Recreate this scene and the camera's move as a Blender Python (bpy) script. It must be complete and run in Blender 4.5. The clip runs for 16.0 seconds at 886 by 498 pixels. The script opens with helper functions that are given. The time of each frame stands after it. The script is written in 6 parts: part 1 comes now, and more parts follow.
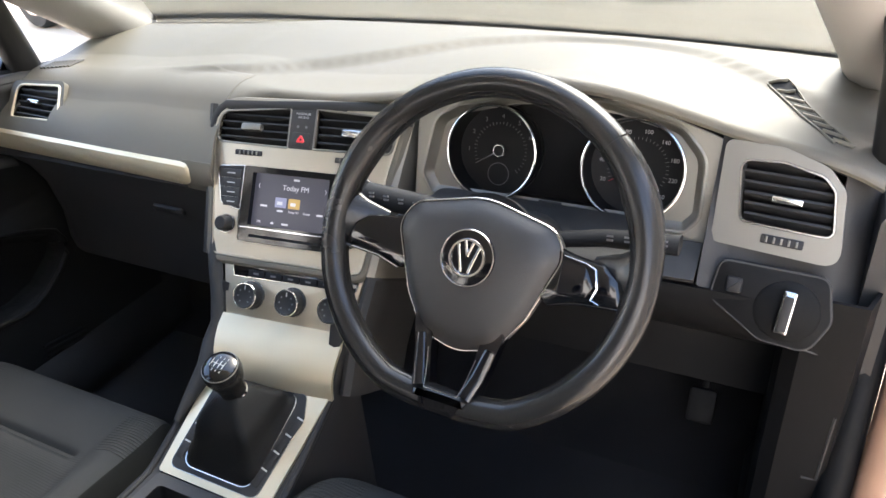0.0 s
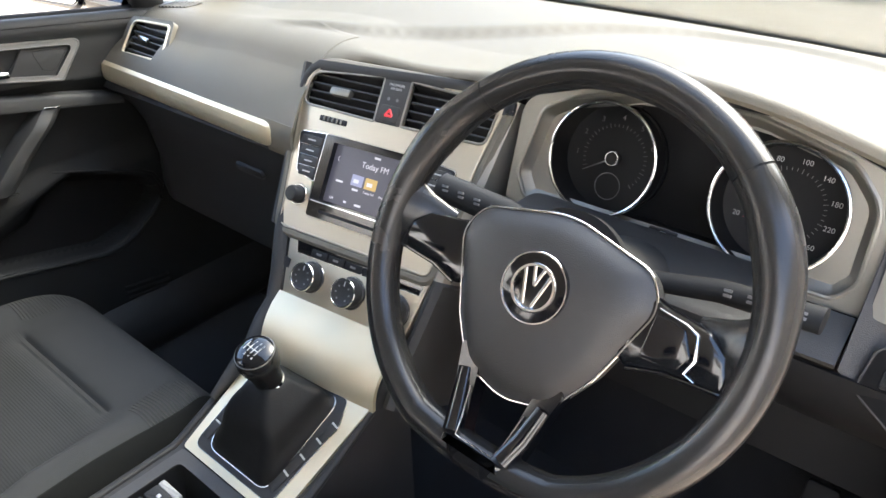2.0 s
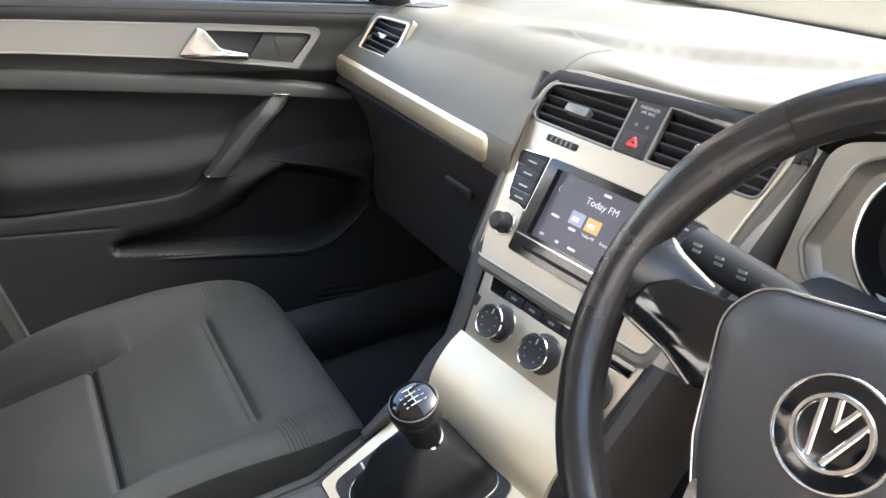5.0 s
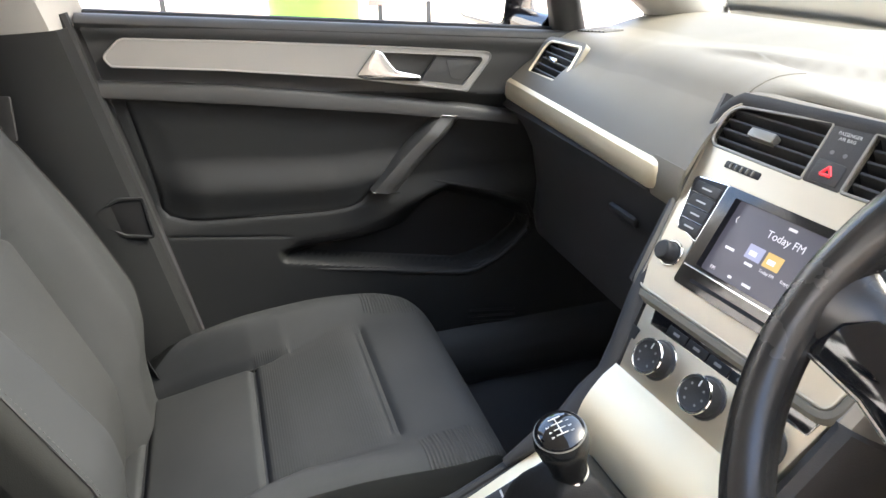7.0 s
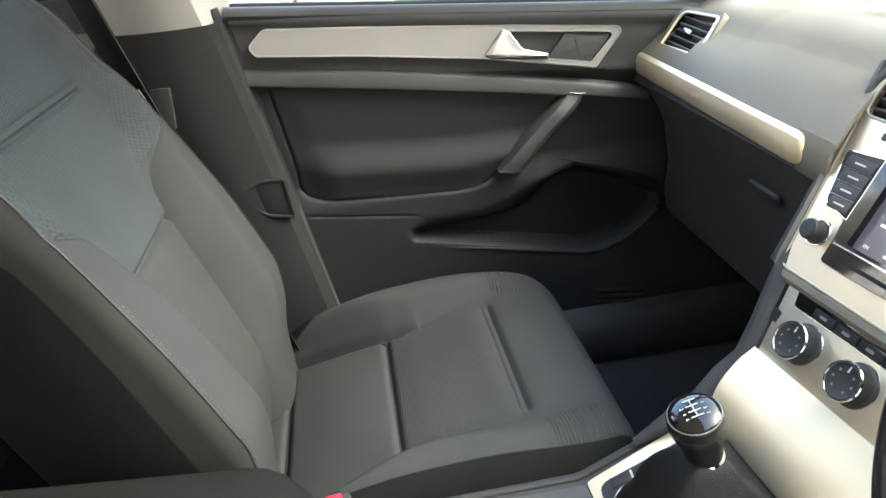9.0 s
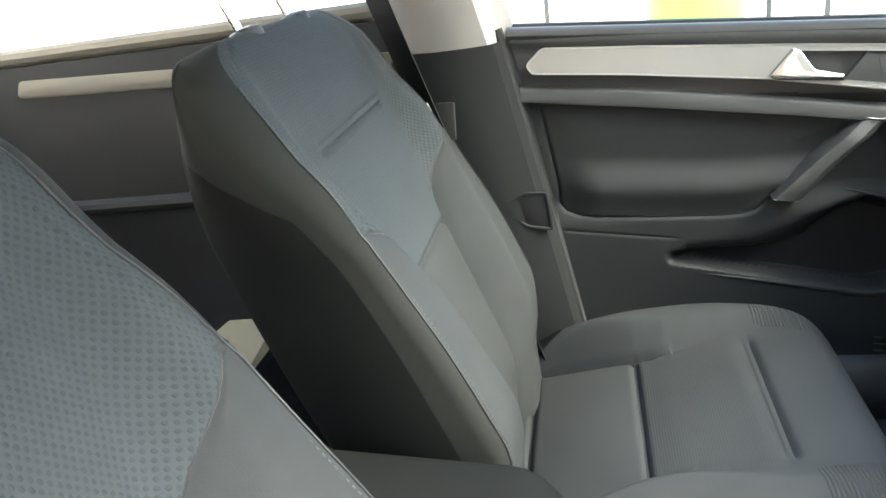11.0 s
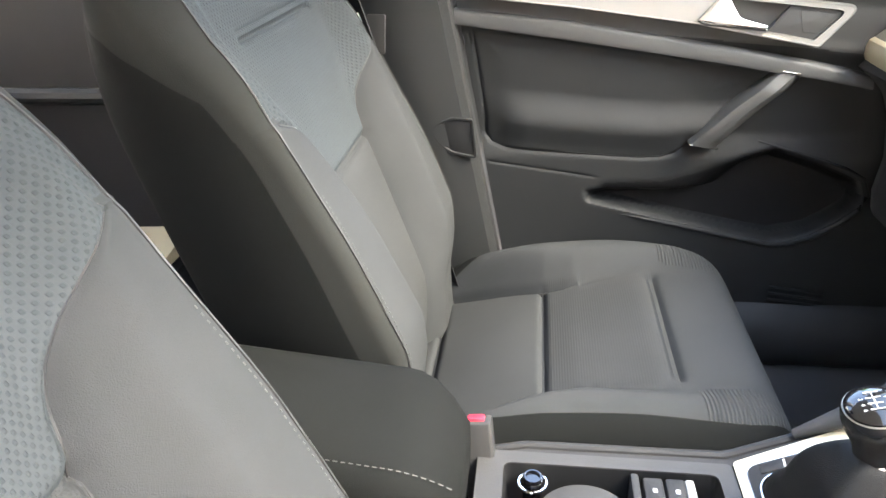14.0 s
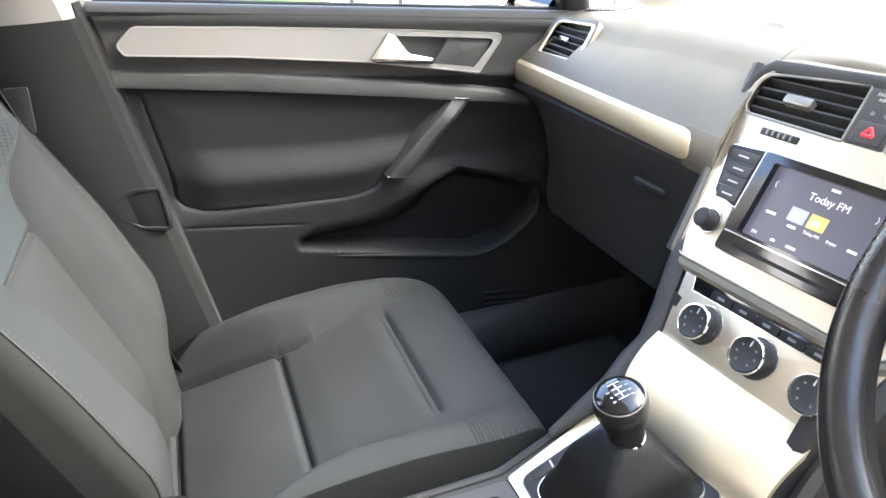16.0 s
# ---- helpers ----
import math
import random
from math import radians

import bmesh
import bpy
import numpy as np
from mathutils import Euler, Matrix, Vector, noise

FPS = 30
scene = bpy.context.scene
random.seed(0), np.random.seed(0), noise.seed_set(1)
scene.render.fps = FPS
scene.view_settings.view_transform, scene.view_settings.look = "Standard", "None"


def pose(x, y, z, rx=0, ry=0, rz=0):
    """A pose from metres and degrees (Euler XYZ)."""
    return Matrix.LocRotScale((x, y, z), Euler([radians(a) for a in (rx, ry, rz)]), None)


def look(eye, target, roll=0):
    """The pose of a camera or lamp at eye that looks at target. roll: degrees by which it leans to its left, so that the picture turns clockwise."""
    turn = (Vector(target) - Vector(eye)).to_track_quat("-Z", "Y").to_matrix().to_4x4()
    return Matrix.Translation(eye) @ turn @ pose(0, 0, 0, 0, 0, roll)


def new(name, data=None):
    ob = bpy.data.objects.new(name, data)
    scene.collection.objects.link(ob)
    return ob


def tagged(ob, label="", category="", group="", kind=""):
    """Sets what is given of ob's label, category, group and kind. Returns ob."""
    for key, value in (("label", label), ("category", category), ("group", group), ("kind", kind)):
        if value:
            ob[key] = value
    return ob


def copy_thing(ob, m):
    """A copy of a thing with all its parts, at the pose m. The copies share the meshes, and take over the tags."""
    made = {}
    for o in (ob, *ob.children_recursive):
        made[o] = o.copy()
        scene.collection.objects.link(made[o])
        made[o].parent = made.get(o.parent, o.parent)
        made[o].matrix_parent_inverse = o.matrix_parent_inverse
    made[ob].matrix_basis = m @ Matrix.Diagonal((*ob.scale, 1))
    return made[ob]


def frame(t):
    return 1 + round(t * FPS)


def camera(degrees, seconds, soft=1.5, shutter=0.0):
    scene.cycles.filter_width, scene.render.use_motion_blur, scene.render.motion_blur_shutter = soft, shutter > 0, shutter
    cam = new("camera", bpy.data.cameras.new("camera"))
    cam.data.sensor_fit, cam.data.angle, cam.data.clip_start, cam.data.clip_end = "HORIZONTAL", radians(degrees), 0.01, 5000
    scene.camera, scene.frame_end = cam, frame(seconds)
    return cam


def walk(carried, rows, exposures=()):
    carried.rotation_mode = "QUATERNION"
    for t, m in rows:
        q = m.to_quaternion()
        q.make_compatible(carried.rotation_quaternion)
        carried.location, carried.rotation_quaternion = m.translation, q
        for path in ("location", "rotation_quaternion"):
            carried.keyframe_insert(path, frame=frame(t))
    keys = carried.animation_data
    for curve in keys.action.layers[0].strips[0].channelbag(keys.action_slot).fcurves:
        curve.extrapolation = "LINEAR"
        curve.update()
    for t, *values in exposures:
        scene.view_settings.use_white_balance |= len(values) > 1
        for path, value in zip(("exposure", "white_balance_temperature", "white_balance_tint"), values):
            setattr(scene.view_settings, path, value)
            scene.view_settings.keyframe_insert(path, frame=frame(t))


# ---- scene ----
cam = camera(63.72, 16.0)
ROWS = [
    (0, 0.6389, -0.5750, 0.9987, 59.29, 3.84, 26.30),
    (0.5, 0.6321, -0.5497, 0.9922, 59.22, 3.36, 28.40),
    (1, 0.6285, -0.5136, 0.9793, 58.68, 2.61, 31.28),
    (1.5, 0.6208, -0.4717, 0.9599, 58.62, 2.22, 34.99),
    (2, 0.6142, -0.4285, 0.9416, 58.98, 0.75, 39.78),
    (2.5, 0.6032, -0.3906, 0.9229, 59.44, -0.18, 43.95),
    (3, 0.5870, -0.3626, 0.9094, 60.54, 0.17, 47.42),
    (3.5, 0.5687, -0.3440, 0.8899, 61.96, -0.93, 51.40),
    (3.7, 0.5591, -0.3343, 0.8780, 62.43, -1.21, 53.01),
    (5.8, 0.4721, -0.3118, 0.8489, 61.96, 0.77, 64.55),
    (6, 0.4700, -0.3074, 0.8418, 62.36, 1.10, 66.27),
    (6.5, 0.4756, -0.3126, 0.8364, 64.01, 1.39, 70.07),
    (7, 0.4856, -0.3181, 0.8408, 64.73, 1.20, 72.71),
    (7.5, 0.4892, -0.3196, 0.8398, 65.17, 2.28, 73.24),
    (8, 0.4874, -0.3211, 0.8432, 64.30, 3.53, 73.66),
    (8.5, 0.4875, -0.3202, 0.8406, 63.33, 4.17, 76.24),
    (9, 0.4945, -0.3310, 0.8466, 63.54, 5.26, 81.48),
    (9.5, 0.5060, -0.3499, 0.8515, 63.74, 6.55, 88.43),
    (10, 0.5082, -0.3586, 0.8417, 66.84, 8.12, 95.21),
    (10.2, 0.5035, -0.3848, 0.8629, 66.79, 8.79, 96.54),
    (12.3, 0.5370, -0.3857, 0.8465, 66.46, 5.19, 104.74),
    (12.5, 0.5352, -0.3901, 0.8391, 65.10, 4.13, 104.65),
    (13, 0.5389, -0.3944, 0.8189, 62.53, 1.30, 105.06),
    (13.5, 0.5378, -0.3839, 0.8074, 61.24, -0.40, 102.64),
    (14, 0.5299, -0.3641, 0.8128, 62.60, 1.67, 96.84),
    (14.5, 0.5340, -0.3559, 0.8246, 62.68, 2.37, 92.05),
    (15, 0.5248, -0.3588, 0.8331, 63.68, 2.92, 84.10),
    (15.5, 0.5093, -0.3892, 0.8364, 63.85, 2.72, 77.48),
    (16, 0.4723, -0.3972, 0.8274, 64.13, 2.09, 69.84),
]
EXPOSURES = [(0.0, 3.41, 6600, 10), (3.5, 3.86, 6550, 8), (6.0, 3.91, 6650, 10), (9.0, 4.11, 6750, 4), (10.0, 4.64, 6650, 0), (12.5, 3.80, 6250, 7), (13.0, 4.31, 6500, 8), (13.5, 4.66, 6800, 10), (14.0, 4.91, 6800, 10), (14.5, 5.11, 6800, 11), (15.0, 5.14, 6600, 11), (15.5, 5.02, 6450, 11), (16.0, 4.56, 6500, 10)]
walk(cam, [(t, pose(x, y, z, rx, ry, rz)) for t, x, y, z, rx, ry, rz in ROWS], EXPOSURES)

# ---- light ----
world = bpy.data.worlds.new("forecourt_sky")
scene.world = world
world.use_nodes = True
sky = world.node_tree.nodes.new("ShaderNodeTexSky")
sky.sky_type, sky.sun_disc = "NISHITA", False
sky.sun_elevation, sky.sun_rotation = radians(46), radians(14)
sky.air_density, sky.dust_density = 1.0, 3.0
background = world.node_tree.nodes["Background"]
world.node_tree.links.new(sky.outputs[0], background.inputs[0])
background.inputs[1].default_value = 0.15
sun = new("sun", bpy.data.lights.new("sun", "SUN"))
sun.data.energy, sun.data.angle, sun.data.color = 0.42, radians(24), (1.0, 0.97, 0.92)
sun.matrix_world = look((1.0, 4.0, 4.3), (0, 0, 0))


# ---- materials ----
def material(name, colour, rough=0.5, metal=0.0, grain=0.0, scale=400.0, vary=0.1, coat=0.0, spec=0.5, sheen=0.0, kind="noise", big=6.0):
    m = bpy.data.materials.new(name)
    m.use_nodes = True
    nt = m.node_tree
    b = nt.nodes["Principled BSDF"]
    b.inputs["Roughness"].default_value, b.inputs["Metallic"].default_value = rough, metal
    b.inputs["Coat Weight"].default_value, b.inputs["Specular IOR Level"].default_value = coat, spec
    b.inputs["Coat Roughness"].default_value = 0.05
    b.inputs["Sheen Weight"].default_value = sheen
    co = nt.nodes.new("ShaderNodeTexCoord")
    wide = nt.nodes.new("ShaderNodeTexNoise")
    wide.inputs["Scale"].default_value, wide.inputs["Detail"].default_value = big, 5
    nt.links.new(co.outputs["Object"], wide.inputs["Vector"])
    fine = nt.nodes.new("ShaderNodeTexNoise")
    fine.inputs["Scale"].default_value, fine.inputs["Detail"].default_value = scale, 2
    nt.links.new(co.outputs["Object"], fine.inputs["Vector"])
    both = nt.nodes.new("ShaderNodeMath")
    both.operation = "MULTIPLY_ADD"
    both.inputs[1].default_value = 0.35
    nt.links.new(fine.outputs[0], both.inputs[0])
    nt.links.new(wide.outputs[0], both.inputs[2])
    ramp = nt.nodes.new("ShaderNodeValToRGB")
    for e, k, p in zip(ramp.color_ramp.elements, (1 - vary, 1 + vary), (0.4, 0.95)):
        e.position, e.color = p, (*[min(c * k, 1) for c in colour], 1)
    nt.links.new(both.outputs[0], ramp.inputs[0])
    nt.links.new(ramp.outputs[0], b.inputs["Base Color"])
    worn = nt.nodes.new("ShaderNodeMapRange")
    worn.inputs[3].default_value, worn.inputs[4].default_value = max(rough - 0.08, 0.02), min(rough + 0.1, 1)
    nt.links.new(wide.outputs[0], worn.inputs[0])
    nt.links.new(worn.outputs[0], b.inputs["Roughness"])
    if grain:
        bump = nt.nodes.new("ShaderNodeBump")
        bump.inputs["Strength"].default_value, bump.inputs["Distance"].default_value = grain, 0.001
        if kind == "noise":
            nt.links.new(fine.outputs[0], bump.inputs["Height"])
        elif kind == "leather":
            cell = nt.nodes.new("ShaderNodeTexVoronoi")
            cell.inputs["Scale"].default_value = scale
            nt.links.new(co.outputs["Object"], cell.inputs["Vector"])
            nt.links.new(cell.outputs["Distance"], bump.inputs["Height"])
        nt.links.new(bump.outputs[0], b.inputs["Normal"])
    return m


def woven(name, colour, pitch, depth, ribs=False, vary=0.35):
    """Seat cloth: two crossed waves in the cloth's own lengths give the weave's knots or ribs."""
    m = material(name, colour, 0.85, vary=0.12, sheen=0.0, spec=0.08, big=9.0)
    nt = m.node_tree
    b = nt.nodes["Principled BSDF"]
    uv = nt.nodes.new("ShaderNodeUVMap")
    split = nt.nodes.new("ShaderNodeSeparateXYZ")
    nt.links.new(uv.outputs[0], split.inputs[0])

    def wave(a, k, shift=None):
        mul = nt.nodes.new("ShaderNodeMath")
        mul.operation = "MULTIPLY_ADD"
        mul.inputs[1].default_value, mul.inputs[2].default_value = k, 0
        nt.links.new(split.outputs[a], mul.inputs[0])
        if shift is not None:
            nt.links.new(shift, mul.inputs[2])
        s = nt.nodes.new("ShaderNodeMath")
        s.operation = "SINE"
        nt.links.new(mul.outputs[0], s.inputs[0])
        return s.outputs[0]

    k = 2 * math.pi / pitch
    up = wave(1, k * (1.0 if ribs else 0.75))
    if ribs:
        high = up
    else:
        knots = nt.nodes.new("ShaderNodeMath")
        knots.operation = "MULTIPLY"
        nt.links.new(up, knots.inputs[0])
        nt.links.new(wave(0, k), knots.inputs[1])
        # only the crests count: small pits in staggered rows
        pits = nt.nodes.new("ShaderNodeMapRange")
        pits.interpolation_type = "SMOOTHSTEP"
        pits.inputs[1].default_value, pits.inputs[2].default_value = 0.05, 0.75
        pits.inputs[3].default_value, pits.inputs[4].default_value = 1.0, -1.0
        nt.links.new(knots.outputs[0], pits.inputs[0])
        high = pits.outputs[0]
    bump = nt.nodes.new("ShaderNodeBump")
    bump.inputs["Strength"].default_value, bump.inputs["Distance"].default_value = 0.9, depth
    nt.links.new(high, bump.inputs["Height"])
    nt.links.new(bump.outputs[0], b.inputs["Normal"])
    ramp = nt.nodes["Color Ramp"] if "Color Ramp" in nt.nodes else None
    shade = nt.nodes.new("ShaderNodeMapRange")
    shade.inputs[1].default_value, shade.inputs[2].default_value = -1.2, 1.2
    shade.inputs[3].default_value, shade.inputs[4].default_value = 1 - vary, 1 + vary
    nt.links.new(high, shade.inputs[0])
    tint = nt.nodes.new("ShaderNodeMix")
    tint.data_type, tint.blend_type = "RGBA", "MULTIPLY"
    tint.inputs[0].default_value = 1.0
    source = b.inputs["Base Color"].links[0].from_socket
    nt.links.new(source, tint.inputs[6])
    nt.links.new(shade.outputs[0], tint.inputs[7])
    nt.links.new(tint.outputs[2], b.inputs["Base Color"])
    return m


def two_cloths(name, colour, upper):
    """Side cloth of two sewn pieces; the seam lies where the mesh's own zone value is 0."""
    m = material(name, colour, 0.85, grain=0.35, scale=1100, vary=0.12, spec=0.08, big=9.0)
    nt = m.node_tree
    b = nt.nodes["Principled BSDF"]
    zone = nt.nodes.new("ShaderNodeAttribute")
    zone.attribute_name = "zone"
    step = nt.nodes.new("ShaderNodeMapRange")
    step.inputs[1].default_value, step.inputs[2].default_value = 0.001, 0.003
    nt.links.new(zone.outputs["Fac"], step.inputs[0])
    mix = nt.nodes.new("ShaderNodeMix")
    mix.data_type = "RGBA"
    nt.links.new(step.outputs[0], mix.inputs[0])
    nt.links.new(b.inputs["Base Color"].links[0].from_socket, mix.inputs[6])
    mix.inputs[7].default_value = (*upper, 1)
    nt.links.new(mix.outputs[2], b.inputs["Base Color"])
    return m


def glow(name, colour, strength):
    m = bpy.data.materials.new(name)
    m.use_nodes = True
    b = m.node_tree.nodes["Principled BSDF"]
    b.inputs["Base Color"].default_value = (*colour, 1)
    b.inputs["Emission Color"].default_value, b.inputs["Emission Strength"].default_value = (*colour, 1), strength
    b.inputs["Roughness"].default_value = 0.3
    return m


def pane_glass(name, tint):
    """A thin pane: tinted straight through, mirrored at its surface."""
    m = bpy.data.materials.new(name)
    m.use_nodes = True
    nt = m.node_tree
    clear, shine, mix, edge = (nt.nodes.new("ShaderNode" + n) for n in ("BsdfTransparent", "BsdfGlossy", "MixShader", "Fresnel"))
    clear.inputs[0].default_value = (*tint, 1)
    shine.inputs["Roughness"].default_value = 0.02
    edge.inputs[0].default_value = 1.3
    nt.links.new(edge.outputs[0], mix.inputs[0])
    nt.links.new(clear.outputs[0], mix.inputs[1])
    nt.links.new(shine.outputs[0], mix.inputs[2])
    nt.links.new(mix.outputs[0], nt.nodes["Material Output"].inputs[0])
    return m


# paler than the dark plastic it is; windscreen light is put into it
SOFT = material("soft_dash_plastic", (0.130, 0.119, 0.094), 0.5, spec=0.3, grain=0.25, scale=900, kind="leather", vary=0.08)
SOFT2 = material("moulded_door_plastic", (0.0160, 0.0166, 0.0168), 0.5, spec=0.2, grain=0.25, scale=1100, kind="leather", vary=0.1)
# paler copy of the door plastic; light on the upper door is in it
DOORMID = material("lightened_door_plastic", (0.042, 0.0425, 0.042), 0.5, spec=0.3, grain=0.2, scale=1100, kind="leather", vary=0.1)
HARD = material("hard_black_plastic", (0.026, 0.0256, 0.0256), 0.5, spec=0.25, grain=0.2, scale=1200, kind="leather", vary=0.12)
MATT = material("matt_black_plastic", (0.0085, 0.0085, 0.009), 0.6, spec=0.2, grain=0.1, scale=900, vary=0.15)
GLOSS = material("piano_black", (0.004, 0.004, 0.005), 0.10, coat=0.25, spec=0.45, vary=0.1)
# much the same dash plastic, darkened for the lower parts' shade
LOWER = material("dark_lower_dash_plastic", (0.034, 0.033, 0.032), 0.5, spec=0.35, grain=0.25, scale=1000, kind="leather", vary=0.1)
LINING = material("pale_roof_cloth", (0.78, 0.76, 0.71), 0.9, grain=0.3, scale=700, vary=0.04)
SILVER = material("satin_silver_paint", (0.47, 0.425, 0.335), 0.40, metal=0.7, grain=0.06, scale=1500, vary=0.04)
# darker copy of SILVER; shade on the vent and dial frames is in it
FRAME = material("dimmed_satin_silver", (0.24, 0.23, 0.205), 0.42, metal=0.75, grain=0.06, scale=1500, vary=0.04)
DOORTRIM = material("satin_door_silver", (0.25, 0.248, 0.24), 0.42, metal=0.6, grain=0.06, scale=1500, vary=0.04)
TRIMEDGE = material("dull_door_chrome", (0.34, 0.34, 0.33), 0.32, metal=0.9, vary=0.04)
# brighter copy of SILVER; light on strip and lower panel is in it
STRIP = material("brightened_champagne_silver", (0.70, 0.61, 0.43), 0.40, metal=0.65, grain=0.05, scale=1500, vary=0.04)
CHROME = material("chrome", (0.86, 0.86, 0.86), 0.1, metal=1.0, vary=0.03)
SATIN = material("satin_chrome", (0.58, 0.58, 0.57), 0.19, metal=1.0, vary=0.03)
LEATHER = material("worn_black_leather", (0.015, 0.0145, 0.014), 0.24, spec=0.42, grain=0.04, scale=900, vary=0.06, big=14)
BOOT = material("soft_boot_leather", (0.006, 0.006, 0.006), 0.5, spec=0.25, grain=0.4, scale=900, kind="leather", vary=0.2)
PAD = material("airbag_pad_plastic", (0.029, 0.0276, 0.026), 0.40, grain=0.22, scale=1200, kind="leather", vary=0.06)
CLOTH = material("plain_grey_seat_cloth", (0.0285, 0.0298, 0.0305), 0.85, grain=0.35, scale=1100, vary=0.12, sheen=0.0, spec=0.08, big=9.0)
MESH = woven("knotted_grey_seat_cloth", (0.0315, 0.0355, 0.0375), 0.0064, 0.0003, vary=0.12)
RIBS = woven("ribbed_grey_seat_cloth", (0.0285, 0.0296, 0.030), 0.0052, 0.0007, ribs=True, vary=0.12)
FINERIBS = woven("fine_ribbed_grey_seat_cloth", (0.0285, 0.0296, 0.030), 0.0036, 0.0001, ribs=True, vary=0.02)
# black side cloth, darkened further: shade on the seat sides is in it
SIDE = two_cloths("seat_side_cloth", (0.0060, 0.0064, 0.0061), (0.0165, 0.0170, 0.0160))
LUMBAR = woven("fine_grey_lumbar_cloth", (0.029, 0.0300, 0.0302), 0.0034, 0.0002, vary=0.03)
CARPET = material("black_carpet", (0.013, 0.013, 0.0145), 0.95, spec=0.1, grain=0.9, scale=700, vary=0.3, sheen=0.2)
PILLAR = material("light_grey_pillar_trim", (0.33, 0.325, 0.305), 0.65, grain=0.15, scale=900, vary=0.04)
THREAD = material("grey_thread", (0.055, 0.055, 0.054), 0.8, vary=0.1)
# darker copy of the black plastic; footwell and doorway shade put into it
BLACK = material("shade_darkened_plastic", (0.0055, 0.0055, 0.0058), 0.6, spec=0.15, grain=0.1, scale=900, vary=0.15)
RUBBER = material("door_seal_rubber", (0.012, 0.012, 0.012), 0.6, vary=0.15)
WHITE = material("white_car_paint", (0.8, 0.8, 0.8), 0.3, coat=0.6, vary=0.03)
PRINT = material("white_print", (0.40, 0.40, 0.39), 0.6, vary=0.03)
DIM = material("grey_print", (0.12, 0.12, 0.12), 0.6, vary=0.03)
RED = material("red_plastic", (0.35, 0.02, 0.04), 0.4, vary=0.08)
REDLIT = glow("red_hazard_print", (0.55, 0.03, 0.04), 0.07)
LCD = glow("dark_radio_display", (0.022, 0.022, 0.030), 0.22)
LCDTEXT = glow("white_display_text", (0.40, 0.40, 0.42), 0.10)
LCDYELLOW = glow("yellow_station_tile", (0.30, 0.20, 0.06), 0.12)
LCDBLUE = glow("pale_blue_station_tile", (0.17, 0.18, 0.26), 0.10)
SHIELD_GLASS = pane_glass("tinted_windscreen_glass", (0.70, 0.74, 0.72))
GLASS = pane_glass("clear_side_glass", (0.95, 0.97, 0.96))


# ---- building helpers ----
def part(name, bm, mat, parent=None, label="", smooth=True, at=None, mats=None):
    me = bpy.data.meshes.new(name)
    bmesh.ops.recalc_face_normals(bm, faces=bm.faces)
    bm.to_mesh(me)
    bm.free()
    for m in (mats or [mat]):
        me.materials.append(m)
    if smooth:
        for p in me.polygons:
            p.use_smooth = True
        me.set_sharp_from_angle(angle=radians(35))
    ob = new(name, me)
    if at is not None:
        ob.matrix_world = at
    if parent is not None:
        ob.parent = parent
        ob.matrix_parent_inverse = parent.matrix_world.inverted()
    if label:
        tagged(ob, label)
    return ob


def thing(name, label, category, at=None, group=""):
    ob = new(name)
    ob.empty_display_size = 0.05
    if at is not None:
        ob.matrix_world = at
    return tagged(ob, label, category, group)


def rpoly(corners, r=0.004, n=4):
    """A closed outline with rounded corners; a corner is (u, v) or (u, v, radius)."""
    out, m = [], len(corners)
    for i in range(m):
        p = Vector(corners[i][:2])
        rad = corners[i][2] if len(corners[i]) > 2 else r
        a, b = Vector(corners[i - 1][:2]) - p, Vector(corners[(i + 1) % m][:2]) - p
        la, lb = a.length, b.length
        a, b = a / la, b / lb
        turn = max(min(a.dot(b), 0.9999), -0.9999)
        half = math.acos(turn) / 2
        cut = min(rad / math.tan(half), la * 0.48, lb * 0.48)
        p0, p1 = p + a * cut, p + b * cut
        for k in range(n + 1):
            t = k / n
            out.append(tuple((1 - t) ** 2 * p0 + 2 * t * (1 - t) * p + t * t * p1))
    return out


def rect(u0, v0, u1, v1, r=0.003, n=3):
    return rpoly([(u0, v0), (u1, v0), (u1, v1), (u0, v1)], r, n)


def disc(u, v, r, n=40, ry=None):
    return [(u + r * math.cos(2 * math.pi * i / n), v + (ry or r) * math.sin(2 * math.pi * i / n)) for i in range(n)]


def inset(loop, d):
    m, out = len(loop), []
    area = sum(loop[i - 1][0] * loop[i][1] - loop[i][0] * loop[i - 1][1] for i in range(m))
    s = 1 if area > 0 else -1
    for i in range(m):
        t = (Vector(loop[(i + 1) % m]) - Vector(loop[i - 1])).normalized()
        out.append((loop[i][0] - t.y * d * s, loop[i][1] + t.x * d * s))
    return out


def rings(loops, caps=(True, True), bm=None):
    """A skin through closed rings of 3D points of equal number."""
    bm = bm or bmesh.new()
    vs = [[bm.verts.new(p) for p in l] for l in loops]
    m = len(loops[0])
    for a, b in zip(vs, vs[1:]):
        for i in range(m):
            bm.faces.new((a[i - 1], a[i], b[i], b[i - 1]))
    if caps[0]:
        bm.faces.new(vs[0][::-1])
    if caps[1]:
        bm.faces.new(vs[-1])
    return bm


def prism(loop, w0, w1, ch=0.001, bm=None):
    """A plate with a softened front edge: outline in u, v, from depth w0 to w1 (front)."""
    up = 1 if w1 > w0 else -1
    r = [[(u, v, w0) for u, v in loop], [(u, v, w1 - up * ch) for u, v in loop]]
    if ch:
        r += [[(u, v, w1 - up * ch * 0.3) for u, v in inset(loop, ch * 0.3)], [(u, v, w1) for u, v in inset(loop, ch)]]
    return rings(r, bm=bm)


